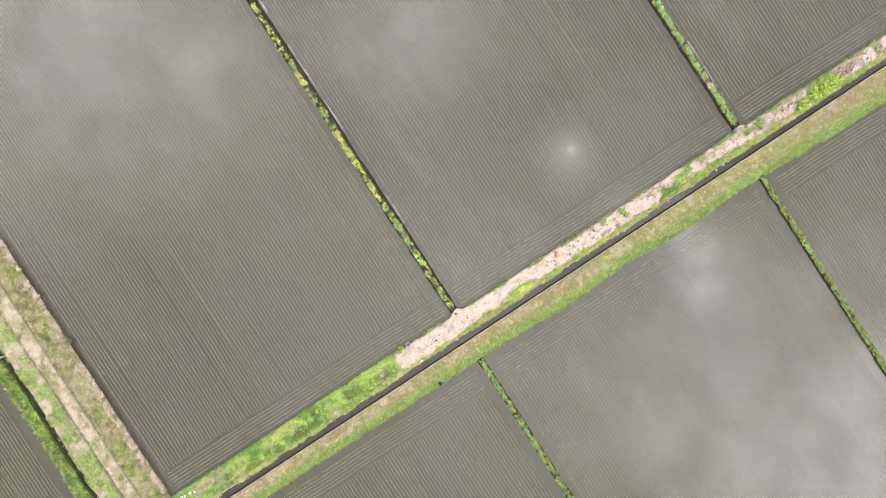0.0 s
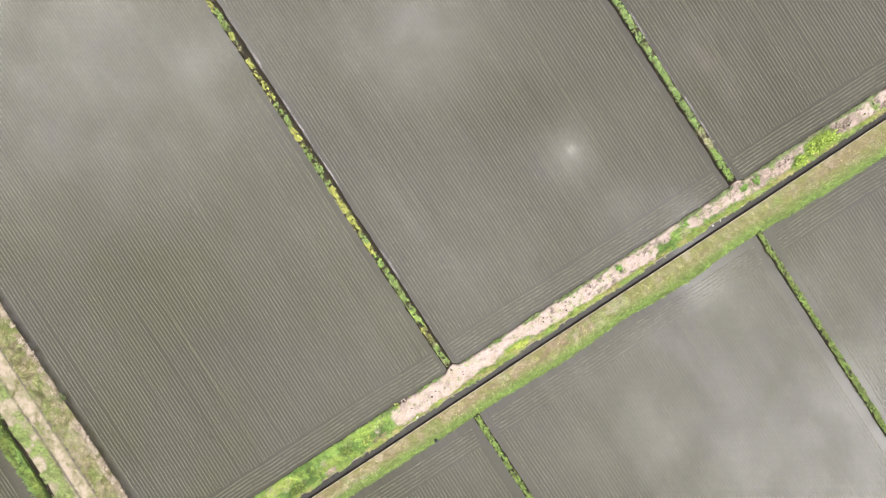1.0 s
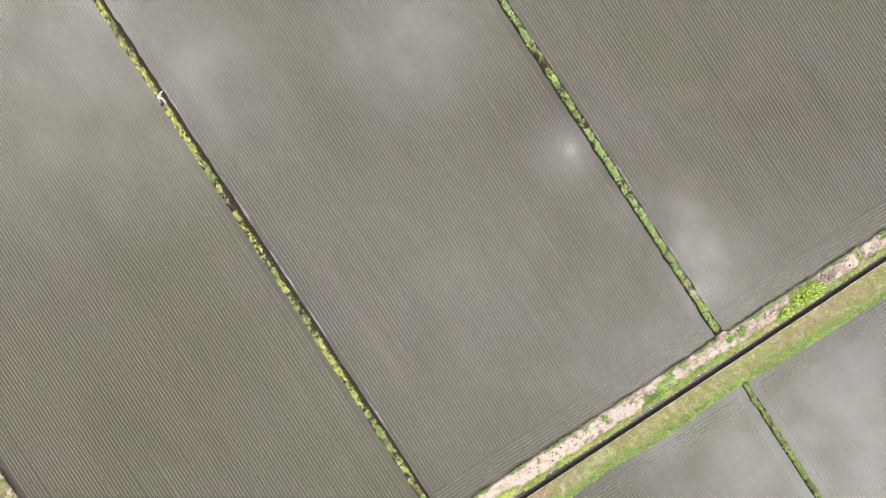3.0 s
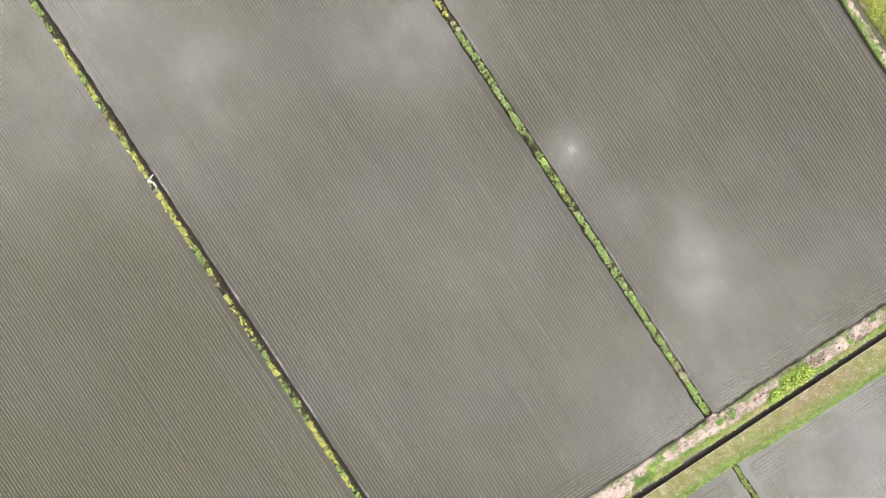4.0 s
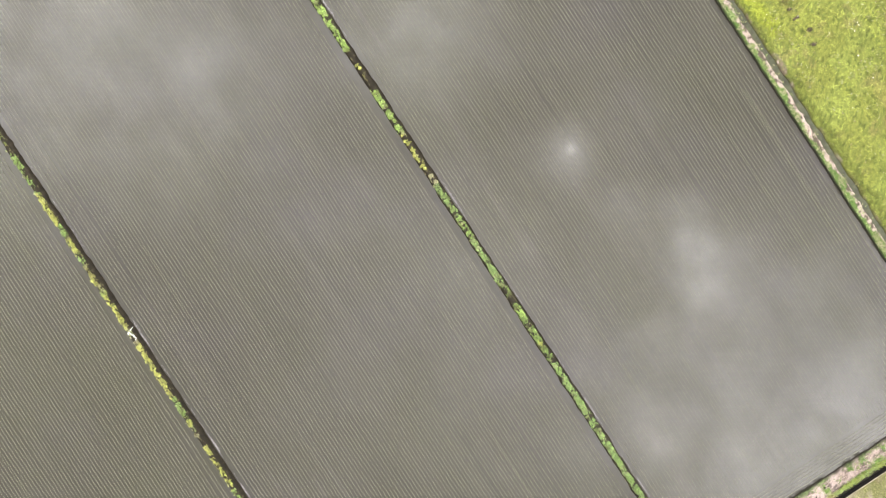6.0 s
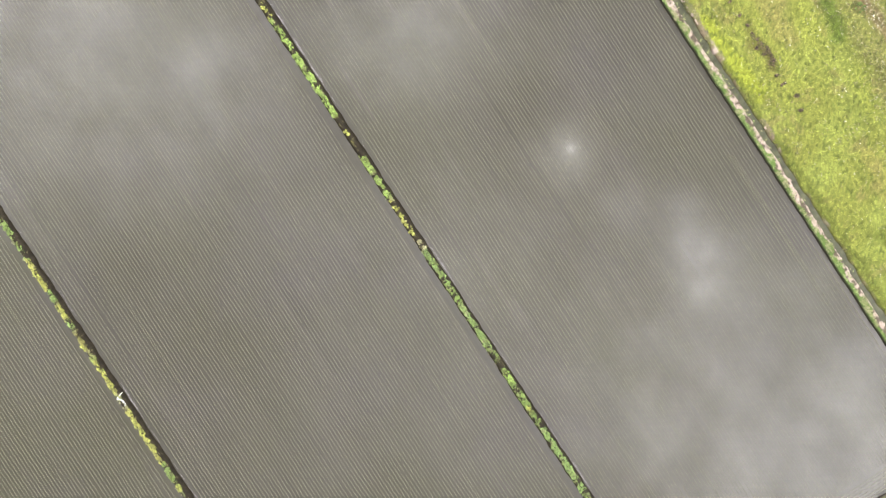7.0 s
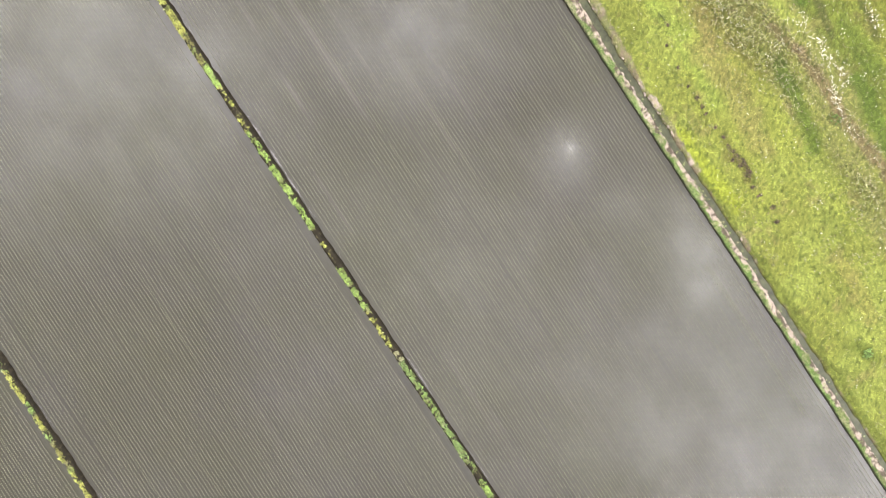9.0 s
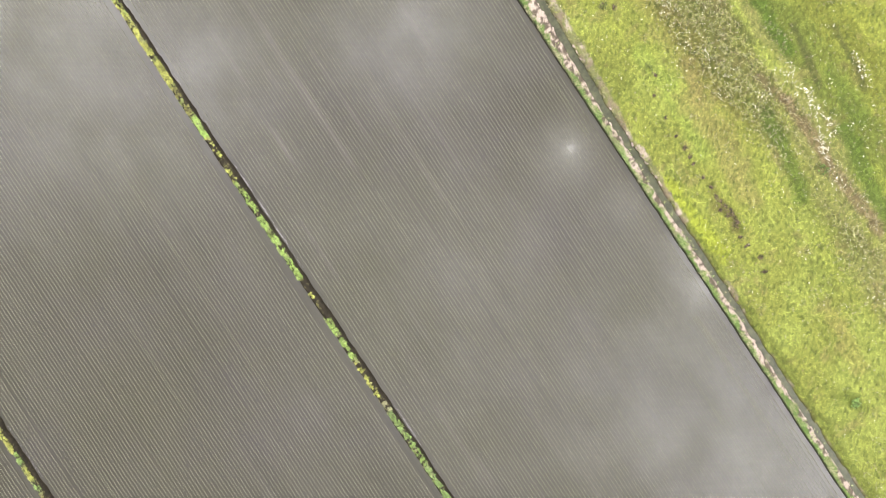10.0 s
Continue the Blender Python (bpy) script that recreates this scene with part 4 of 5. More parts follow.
def meadow_tone(x, y):
    """Bands of growth that run with the field edge, from lime grass to olive and brown weeds."""
    w = x + (fbm(x, y, 6.0, 111) - 0.5) * 2.2 + (fbm(x, y, 1.4, 109) - 0.5) * 1.0
    n1, n2, n3 = fbm(x, y, 3.0, 110), fbm(x, y, 1.3, 112), fbm(x * 2.4, y * 0.5, 3.0, 113)
    c = blend((0.225, 0.245, 0.062), (0.258, 0.292, 0.078), ramp(n1, 0.35, 0.65))
    c = blend(c, (0.225, 0.220, 0.068), ramp(w, 67.5, 69.5) * ramp(y, 38, 46))
    c = blend(c, (0.232, 0.235, 0.088), ramp(w, 70.5, 72.0))
    c = blend(c, (0.150, 0.178, 0.042), ramp(w, 76.6, 77.6))
    c = blend(c, (0.190, 0.205, 0.046), ramp(w, 79.8, 81.0))
    c = blend(c, (0.240, 0.262, 0.058), ramp(w, 82.6, 83.6) * ramp(y, 41, 45))
    c = blend(c, (0.160, 0.185, 0.045), ramp(n3, 0.56, 0.70) * 0.45)
    c = blend(c, (0.235, 0.190, 0.100), ramp(n2, 0.60, 0.74) * 0.45)
    c = blend(c, (0.270, 0.300, 0.068), ramp(fbm(x * 1.4, y * 0.7, 3.5, 115), 0.56, 0.72) * 0.5)
    for line, r, tone, q in MEADOW_LINES:
        c = blend(c, tone, along(x, y, line, r) * q)
    fine = ramp(fbm(x, y, 0.17, 105, 2), 0.28, 0.74)
    c = blend(c, (0.090, 0.118, 0.030), ramp(vnoise(x, y, 0.17, 104), 0.68, 0.82) * 0.7)
    return c * (0.78 + 0.42 * fine)[:, None] * np.array([1.02, 1.02, 0.80])


DARK_GREEN, SOFT_LIME, PINK_EARTH, DEEP_OLIVE, SPOTTED = (0.090, 0.140, 0.026), (0.255, 0.315, 0.075), (0.215, 0.155, 0.105), (0.085, 0.090, 0.035), (0.135, 0.095, 0.055)
# stretches of one growth, and a painted shade zone by the ditch, each a line with a half width, a colour and a strength
MEADOW_LINES = [
    ([(66.3, 55.0), (66.6, 51.0), (66.2, 47.0), (65.9, 44.5)], 1.1, SOFT_LIME, 0.75), ([(61.9, 44.0), (62.0, 40.0), (62.4, 36.0)], 1.0, (0.285, 0.325, 0.045), 0.8),
    ([(77.5, 54.5), (77.3, 51.5), (77.0, 48.0)], 1.0, DARK_GREEN, 0.9), ([(75.6, 56.0), (75.0, 51.3), (75.3, 47.6)], 0.8, (0.270, 0.305, 0.080), 0.9),
    ([(72.5, 44.2), (72.3, 41.4), (71.7, 38.4), (71.3, 36.6)], 1.1, DARK_GREEN, 0.75), ([(77.6, 39.0), (76.8, 34.0), (76.4, 31.0)], 1.2, DARK_GREEN, 0.8),
    ([(74.5, 44.5), (74.9, 39.5), (74.6, 37.0), (75.1, 33.0), (75.3, 30.0)], 0.8, PINK_EARTH, 0.75), ([(69.2, 52.0), (68.2, 49.0)], 1.0, (0.225, 0.185, 0.085), 0.7),
    ([(74.8, 53.0), (75.1, 50.3)], 0.5, DEEP_OLIVE, 0.7), ([(78.8, 49.5), (78.2, 46.1), (77.7, 43.8)], 0.45, DEEP_OLIVE, 0.75), ([(81.7, 47.5), (81.5, 43.9), (81.0, 41.5)], 0.45, DEEP_OLIVE, 0.7),
    ([(64.3, 40.2), (64.9, 38.8), (64.6, 37.4)], 0.6, SPOTTED, 0.4), ([(73.7, 47.3), (74.6, 44.3)], 0.6, PINK_EARTH, 0.6), ([(64.6, 19.5), (65.2, 17.8)], 0.9, (0.135, 0.165, 0.035), 0.7),
    ([(67.2, 49.2), (67.8, 46.4), (68.0, 44.1), (67.5, 41.4), (67.2, 38.9)], 1.5, (0.250, 0.222, 0.090), 0.65), ([(79.5, 44.2), (79.4, 41.8), (79.2, 39.2)], 1.2, DARK_GREEN, 0.5),
    ([(65.0, 41.8), (64.8, 40.5), (65.0, 39.3), (65.1, 38.3), (64.8, 37.2)], 0.7, (0.150, 0.150, 0.045), 0.6),
    # first two here: shade along the ditch, painted into the grass colour
    ([(61.5, 31.5), (61.6, 24.0), (61.6, 8.0)], 0.65, (0.125, 0.145, 0.032), 0.75), ([(61.4, 40.0), (61.5, 36.0), (61.3, 32.0)], 0.35, (0.125, 0.145, 0.032), 0.6), ([(67.5, 26.0), (67.0, 21.0)], 1.2, (0.265, 0.25, 0.085), 0.6),
]


def east_rim(x, y, u):
    """The dull brown rim of the meadow beside the ditch: wide in the north, in spots farther south."""
    wide = 0.75 * ramp(y, 47, 54) + 0.55 * along(x, y, [(61.4, 47.5), (61.4, 43.0)], 0.9) + 0.5 * along(x, y, [(61.4, 41.8), (61.4, 40.6)], 0.6) + 0.5 * along(x, y, [(61.3, 33.6), (61.3, 32.4)], 0.6)
    return 1 - ramp(u + (fbm(x, y, 1.1, 118) - 0.5) * 0.5, 0.12 + 0.75 * wide, 0.28 + 0.95 * wide)


def build_east():
    ys = np.arange(-2, 104, 0.14)
    t = np.linspace(0, 1, 14)
    T, Y = np.meshgrid(t, ys)
    lo = EAST - 0.25 + wavy(Y, 102, 0.07, 0.9)
    hi = stream_mid(Y) - 0.24 + wavy(Y, 103, 0.10, 0.7)
    X = lo + (hi - lo) * T
    edge = ramp(T, 0.0, 0.16) * (1 - ramp(T, 0.88, 1.0))
    Z = -0.10 + 0.36 * edge + (fbm(X, Y, 0.4, 104) - 0.4) * 0.14 * edge
    x, y = X.ravel(), Y.ravel()

    def soily(a, b, across):
        return ramp(across + (fbm(a, b, 0.9, 105) - 0.5) * 0.7 - 0.26 * ramp(fbm(b, b * 0, 1.7, 98), 0.52, 0.62), 0.32, 0.46)
    bare = soily(x, y, T.ravel())
    col = blend(blend(LUSH, FRESH, fbm(x, y, 0.8, 106)) * 0.6, blend((0.36, 0.29, 0.235), (0.085, 0.066, 0.048), ramp(fbm(x, y, 0.3, 107, 3), 0.46, 0.60)), bare)
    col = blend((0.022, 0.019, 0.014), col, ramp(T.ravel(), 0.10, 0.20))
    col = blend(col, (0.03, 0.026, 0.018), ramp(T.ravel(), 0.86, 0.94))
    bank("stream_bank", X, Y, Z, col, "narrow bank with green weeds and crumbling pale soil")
    rng = np.random.default_rng(108)
    x, y = tufts(rng, 9000, EAST - 0.10, EAST + 0.85, 5, 80, lambda a, b: (0.95 - 0.9 * soily(a, b, (a - EAST + 0.2) / 0.95)) * (0.10 + 0.9 * ramp(fbm(a, b, 0.5, 104), 0.42, 0.54)), 5, 0.05)
    P = np.stack([x, y, 0.24 + (fbm(x, y, 0.4, 104) - 0.4) * 0.14], 1)
    c = blend(blend((0.14, 0.16, 0.06), (0.22, 0.24, 0.10), fbm(x, y, 0.8, 106)), (0.28, 0.255, 0.15), ramp(fbm(x, y, 0.5, 99), 0.48, 0.60) * 0.7)
    c = blend(c, (0.19, 0.265, 0.085), ramp(fbm(x, y, 1.5, 146), 0.55, 0.66) * 0.7)
    blades("bank_weeds", P, c, 0.13, 0.05, 0.9, 109, "low green weeds along the edge of a rice field", broad=True, calm=1.0)
    me = raw_mesh("stream_water", [(60.3, -2, 0.04), (62.2, -2, 0.04), (62.2, 104, 0.04), (60.3, 104, 0.04)], [(0, 1, 2, 3)])
    put("stream_water", me, STREAM_WATER, None, "shallow grey-green water of a narrow ditch", "water", "", "structure")
    # meadow
    ys = np.concatenate([np.arange(-60, 4, 2.0), np.arange(4, 72, 0.22), np.arange(72, 160, 2.0)])
    u = np.concatenate([np.linspace(0, 1.0, 9), np.arange(1.2, 30, 0.22), np.arange(30, 140, 3.0)])
    U, Y = np.meshgrid(u, ys)
    X = stream_mid(Y) + 0.20 - 0.10 * (1 - ramp(Y, 38, 46)) + wavy(Y, 115, 0.16, 0.8) * (1 - ramp(U, 0.5, 2.0)) + U
    Z = -0.10 + 0.40 * ramp(U, 0.0, 0.35) + (fbm(X, Y, 0.5, 116) - 0.4) * 0.14 * ramp(U, 0.1, 0.5) + (fbm(X, Y, 4.0, 117) - 0.5) * 0.3 * ramp(U, 1, 6)
    x, y = X.ravel(), Y.ravel()
    # ground tone lowered for the shade under growth, more so between tall weeds
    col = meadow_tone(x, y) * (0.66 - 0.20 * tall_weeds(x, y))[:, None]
    rimcol = blend(blend((0.15, 0.15, 0.06), (0.17, 0.13, 0.09), ramp(fbm(x, y, 0.7, 119), 0.4, 0.6)), DUST, ramp(fbm(x, y, 1.1, 120), 0.58, 0.68))
    col = blend(col, rimcol, east_rim(x, y, U.ravel()) * 0.9)
    # shade below the overhanging grass, painted as a near-black edge
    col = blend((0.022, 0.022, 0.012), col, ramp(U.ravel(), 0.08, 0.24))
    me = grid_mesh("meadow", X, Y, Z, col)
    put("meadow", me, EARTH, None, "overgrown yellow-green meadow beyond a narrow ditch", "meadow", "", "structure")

    def lift(x, y):
        return 0.28 + (fbm(x, y, 0.5, 116) - 0.4) * 0.14 + (fbm(x, y, 4.0, 117) - 0.5) * 0.3 * ramp(x - 61.9, 1, 6)

    def seen(a, b):
        return (b - 5.0 > (a - 62.5) * 1.40) & (b < 70 - (a - 60) * 0.72)
    x, y = tufts(rng, 50000, 61.1, 91, 4, 70, lambda a, b: seen(a, b) * (1 - 0.8 * tall_weeds(a, b)) * (1 - 0.9 * east_rim(a, b, a - stream_mid(b) - 0.2)), 6, 0.07)
    ok = x > stream_mid(y) + 0.12 + 0.12 * ramp(y, 38, 46) + 0.10 * fbm(y, y * 0, 0.7, 148)
    x, y = x[ok], y[ok]
    P = np.stack([x, y, lift(x, y)], 1)
    blades("meadow_grass", P, meadow_tone(x, y), 0.12, 0.045, 0.85, 121, "dense yellow-green meadow grass and herbs", "grass", True, calm=1.0)
    # taller leafy weeds with dark gaps between them

    def weedy(a, b):
        clump = ramp(vnoise(a * 1.5, b * 0.8, 0.22, 131), 0.12, 0.42)
        return seen(a, b) * np.clip(0.03 + 0.95 * tall_weeds(a, b) * clump + 0.30 * ramp(fbm(a, b, 1.6, 127), 0.60, 0.70), 0, 1)
    x, y = tufts(rng, 46000, 62.0, 91, 4, 70, weedy, 7, 0.05)
    P = np.stack([x, y, lift(x, y) + 0.05 + 0.20 * ramp(vnoise(x * 1.5, y * 0.8, 0.22, 131), 0.20, 0.9)], 1)
    c = blend(meadow_tone(x, y) * 0.95, (0.37, 0.355, 0.23), rng.uniform(0, 1, len(x)) ** 2.5)
    c = blend(c, (0.155, 0.115, 0.070), (rng.uniform(0, 1, len(x)) < 0.16 + 0.2 * ramp(fbm(x, y, 1.2, 151), 0.5, 0.65)) * 0.8)
    blades("meadow_weeds", P, c, 0.14, 0.045, 0.8, 128, "taller leafy weeds standing in the meadow", "weeds", True, calm=1.0)
    x, y = tufts(rng, 9000, 60.9, 62.9, 4, 74, lambda a, b: 0.85 * east_rim(a, b, a - stream_mid(b) - 0.2) * (a > stream_mid(b) + 0.34), 6, 0.06)
    ok = x > stream_mid(y) + 0.30
    x, y = x[ok], y[ok]
    P = np.stack([x, y, 0.10 + 0.18 * ramp(x - stream_mid(y), 0.3, 0.6)], 1)
    c = blend((0.13, 0.14, 0.055), (0.235, 0.215, 0.105), ramp(fbm(x, y, 0.7, 124), 0.35, 0.65))
    c = blend(c, (0.17, 0.13, 0.115), ramp(fbm(x, y, 1.0, 126), 0.52, 0.64) * 0.7)
    blades("ditch_weeds", P, c, 0.16, 0.04, 0.9, 125, "dull olive and brown weeds on the edge of a ditch")
    # pale flower heads in drifts

    def drift(a, b):
        d1 = along(a, b, [(75.8, 47.1), (76.1, 46.2), (76.4, 44.2), (76.5, 42.4), (76.5, 41.1), (76.3, 40.1), (75.2, 39.2)], 1.0) * ramp(fbm(a, b, 0.45, 129), 0.38, 0.54)
        d2 = along(a, b, [(69.7, 58.5), (70.3, 55.2), (70.3, 52.5), (70.8, 50.5), (70.7, 47.5), (71.2, 45.5), (72.6, 45.9)], 1.5) * 0.45 * ramp(fbm(a, b, 0.45, 130), 0.40, 0.60)
        d3 = along(a, b, [(75.0, 39.5), (74.6, 36.5), (75.2, 31.0)], 1.1) * 0.30 * ramp(fbm(a, b, 0.6, 147), 0.44, 0.60)
        d4 = ramp(fbm(a, b, 1.4, 122), 0.56, 0.75) * 0.10 * ramp(a, 66, 70) + 0.02 * tall_weeds(a, b)
        d5 = along(a, b, [(81.8, 44.4), (81.7, 43.0), (81.3, 41.6)], 0.6) * 0.5
        return np.clip(d1 + d2 + d3 + d4 + d5, 0.005, 1) * seen(a, b)
    x, y = tufts(rng, 46000, 62.3, 91, 4, 70, drift, 3, 0.05)
    P = np.stack([x, y, lift(x, y) + 0.15], 1)
    blades("flower_heads", P, blend((0.72, 0.69, 0.58), (0.58, 0.55, 0.40), rng.uniform(0, 1, len(x))), 0.075, 0.06, 1.2, 123, "small whitish flower heads scattered in the meadow", "flowers", True)


build_east()


# ---- single things ----
def lump(name, size, seed, mat, parent=None, label="", flat=0.6, detail=2, rough=0.28):
    """A rounded irregular lump resting on z = 0."""
    bm = bmesh.new()
    bmesh.ops.create_icosphere(bm, subdivisions=detail, radius=0.5)
    rng = random.Random(seed)
    off = Vector((rng.uniform(0, 90), rng.uniform(0, 90), rng.uniform(0, 90)))
    sx, sy = rng.uniform(0.8, 1.25), rng.uniform(0.7, 1.0)
    for v in bm.verts:
        k = 1 + rough * 2 * (noise.noise(v.co * 2.3 + off)) + rough * noise.noise(v.co * 6 + off)
        v.co = Vector((v.co.x * k * sx, v.co.y * k * sy, max(v.co.z * k * flat, -0.16))) * size
        v.co.z += 0.12 * size
    for f in bm.faces:
        f.smooth = True
    return part(name, bm, mat, parent, label)


def stony(name, a, b, c):
    def build(nt, p):
        col = curve(nt, tex(nt, 6.0, 6, 0.65), [(0.3, a), (0.5, b), (0.7, c)])
        info = nt.nodes.new("ShaderNodeObjectInfo")
        col = mixed(nt, col, curve(nt, info.outputs["Random"], [(0.0, 0.65), (1.0, 1.25)]), 1.0, "MULTIPLY")
        nt.links.new(col, p.inputs["Base Color"])
        p.inputs["Roughness"].default_value = 0.92
        p.inputs["Specular IOR Level"].default_value = 0.2
        bumped(nt, p, tex(nt, 30, 5, 0.65), 0.6, 0.03)
    return material(name, build)


PALE_STONE = stony("pale_stone", (0.18, 0.14, 0.11), (0.35, 0.285, 0.235), (0.48, 0.40, 0.335))
DARK_SOIL = stony("dark_soil", (0.010, 0.008, 0.006), (0.024, 0.019, 0.014), (0.055, 0.043, 0.032))
WHITE_PLASTIC = flat_paint("white_plastic", (0.75, 0.75, 0.72), 0.45)
BLACK_PLASTIC = flat_paint("black_plastic", (0.015, 0.015, 0.016), 0.4)
GREY_METAL = flat_paint("galvanised_metal", (0.45, 0.46, 0.47), 0.45)
STEM = flat_paint("stem", (0.12, 0.15, 0.04), 0.7)
TWIG = flat_paint("dead_twig", (0.085, 0.055, 0.036), 0.9)


def place(ob, x, y, z, turn=0.0):
    ob.matrix_world = pose(x, y, z, 0, 0, turn)
    return ob


def clods():
    """Dark turned-up clods of soil on the trodden strip."""
    kinds = [tagged(lump("soil_clod", 1.0, 300 + k, DARK_SOIL, None, "dark crumbly clod of soil on a pale path", 0.6, 1), category="clod", group="clods on the bank") for k in range(4)]
    rng = random.Random(7)
    spots = [(11.8, -0.92, 9), (10.1, -1.0, 7), (-6.6, -1.0, 3), (-2.5, -1.26, 3), (23.4, -1.0, 8), (0.2, -1.1, 3), (40.6, -1.0, 9), (43.0, -0.9, 6), (14.5, -1.1, 4), (18.8, -1.2, 4), (34.9, -1.0, 6)]
    used = set()
    for cx, cy, n in spots:
        for _ in range(2 * n):
            x, y = rng.gauss(cx, 0.8), cy - 0.1 + rng.gauss(0, 0.2)
            s = rng.uniform(0.06, 0.2)
            k = rng.randrange(4)
            m = pose(x, y, 0.235, 0, 0, rng.uniform(0, 360)) @ Matrix.Diagonal((s, s, s, 1))
            if k in used:
                ob = copy_thing(kinds[k], pose(0, 0, 0))
            else:
                ob = kinds[k]
                used.add(k)
            ob.matrix_world = m


clods()


def water_inlet(x, y, turn):
    """A small square concrete inlet with a stop board, set into the field's edge."""
    base = tagged(new("water_inlet"), "small square pale concrete water inlet at a field edge", "water inlet")
    w, t = 0.19, 0.06
    for x0, x1, y0, y1 in ((-w, w, -w, -w + t), (-w, w, w - t, w), (-w, -w + t, -w + t, w - t), (w - t, w, -w + t, w - t)):
        part("wall", box_bm(x0, x1, y0, y1, -0.1, 0.46, 0.008), PALE_STONE, base)
    part("stop_board", box_bm(-w + t, w - t, -0.015, 0.015, -0.1, 0.24, 0.004), TWIG, base, "dark wet wooden board")
    part("floor", box_bm(-w + t, w - t, -w + t, w - t, -0.1, 0.0), BLACK_PLASTIC, base, "near-black bottom")
    place(base, x, y, 0.0, turn)


water_inlet(-5.03, -0.36, 8)


def scrap(x, y, z, size, turn, seed, label="crumpled scrap of white plastic film among weeds"):
    """A crumpled scrap of white film."""
    bm = bmesh.new()
    bmesh.ops.create_grid(bm, x_segments=7, y_segments=6, size=0.5)
    for v in bm.verts:
        q = Vector((v.co.x * 3 + seed * 3.7, v.co.y * 3, seed))
        v.co = Vector((v.co.x * size * (1 + 0.5 * noise.noise(q)), v.co.y * size * 0.6 * (1 + 0.6 * noise.noise(q * 1.4)), 0.03 + size * 0.30 * abs(noise.noise(q * 1.8))))
    bmesh.ops.solidify(bm, geom=bm.faces[:], thickness=0.004)
    ob = tagged(part("plastic_scrap", bm, WHITE_PLASTIC, None, label), category="litter", group="white litter")
    place(ob, x, y, z, turn)


for k, (x, y, z, size, turn) in enumerate([(-29.45, -0.78, 0.36, 0.34, 10), (-29.15, -0.84, 0.36, 0.30, 60), (-28.62, -0.85, 0.36, 0.36, 30), (-28.2, -0.98, 0.36, 0.28, 85),
                                           (-0.17, 44.72, 0.36, 0.34, 40), (0.02, 44.45, 0.36, 0.24, 70), (-0.06, 44.58, 0.36, 0.2, 15), (0.13, 44.33, 0.36, 0.2, 95), (0.16, 44.02, 0.35, 0.2, 130), (0.10, 44.19, 0.36, 0.26, 20), (0.05, 43.9, 0.34, 0.2, 50),
                                           (-4.8, -2.22, 0.33, 0.26, 25)]):
    scrap(x, y, z, size * 0.7, turn, k + 1)
for k, (x, y) in enumerate([(28.0, -2.30), (28.65, -2.27), (27.4, -2.33), (24.05, -2.40), (29.7, -2.33), (26.6, -2.36)]):
    scrap(x, y, CANAL_WATER - 0.02, 0.10 + 0.02 * (k % 3), 40 * k, 30 + k, "small white fleck of litter floating on canal water")


def white_stake():
    bm = bmesh.new()
    bmesh.ops.create_cone(bm, cap_ends=True, segments=10, radius1=0.035, radius2=0.032, depth=0.46, matrix=pose(0, 0, 0, 0, 90, 0))
    bmesh.ops.bevel(bm, geom=[e for e in bm.edges if e.is_boundary or len(e.link_faces) == 2 and e.calc_face_angle(0) > 1.0], offset=0.006, segments=1, affect="EDGES")
    ob = tagged(part("plastic_pipe", bm, WHITE_PLASTIC, None, "short white plastic pipe lying across a mud dike"), category="pipe")
    place(ob, 0.24, 44.93, 0.31, 18)


white_stake()


def black_pot(x, y):
    pot = tagged(new("plant_pot"), "small black plastic pot lying in grass", "pot")
    bm = bmesh.new()
    bmesh.ops.create_cone(bm, cap_ends=False, segments=20, radius1=0.10, radius2=0.15, depth=0.24, matrix=pose(0, 0, 0.12))
    bmesh.ops.solidify(bm, geom=bm.faces[:], thickness=0.008)
    part("body", bm, BLACK_PLASTIC, pot)
    bm = bmesh.new()
    bmesh.ops.create_cone(bm, cap_ends=True, segments=20, radius1=0.10, radius2=0.10, depth=0.01, matrix=pose(0, 0, 0.006))
    part("bottom", bm, BLACK_PLASTIC, pot)
    bm = bmesh.new()
    bmesh.ops.create_cone(bm, cap_ends=False, segments=20, radius1=0.158, radius2=0.162, depth=0.03, matrix=pose(0, 0, 0.235))
    bmesh.ops.solidify(bm, geom=bm.faces[:], thickness=0.012)
    part("rim", bm, BLACK_PLASTIC, pot, "rolled rim")
    pot.matrix_world = pose(x, y, 0.30, 62, 0, 35)


black_pot(-4.62, -4.72)


def sluice(x, y):
    """A small metal gate in the ditch beside the track."""
    gate = tagged(new("sluice_gate"), "small grey metal sluice gate in a narrow ditch", "sluice gate")
    for sx in (-0.28, 0.28):
        part("post", box_bm(sx - 0.03, sx + 0.03, -0.05, 0.05, -0.1, 0.72, 0.006), GREY_METAL, gate)
    part("crossbar", box_bm(-0.31, 0.31, -0.06, 0.06, 0.72, 0.79, 0.008), GREY_METAL, gate)
    part("gate_plate", box_bm(-0.25, 0.25, -0.012, 0.012, -0.05, 0.42, 0.004), GREY_METAL, gate, "weathered grey plate")
    bm = bmesh.new()
    bmesh.ops.create_cone(bm, cap_ends=True, segments=12, radius1=0.018, radius2=0.018, depth=0.5, matrix=pose(0, 0, 0.66))
    part("screw_rod", bm, BLACK_PLASTIC, gate, "dark greased rod")
    place(gate, x, y, 0.0, 0)


sluice(-36.28, 18.5)


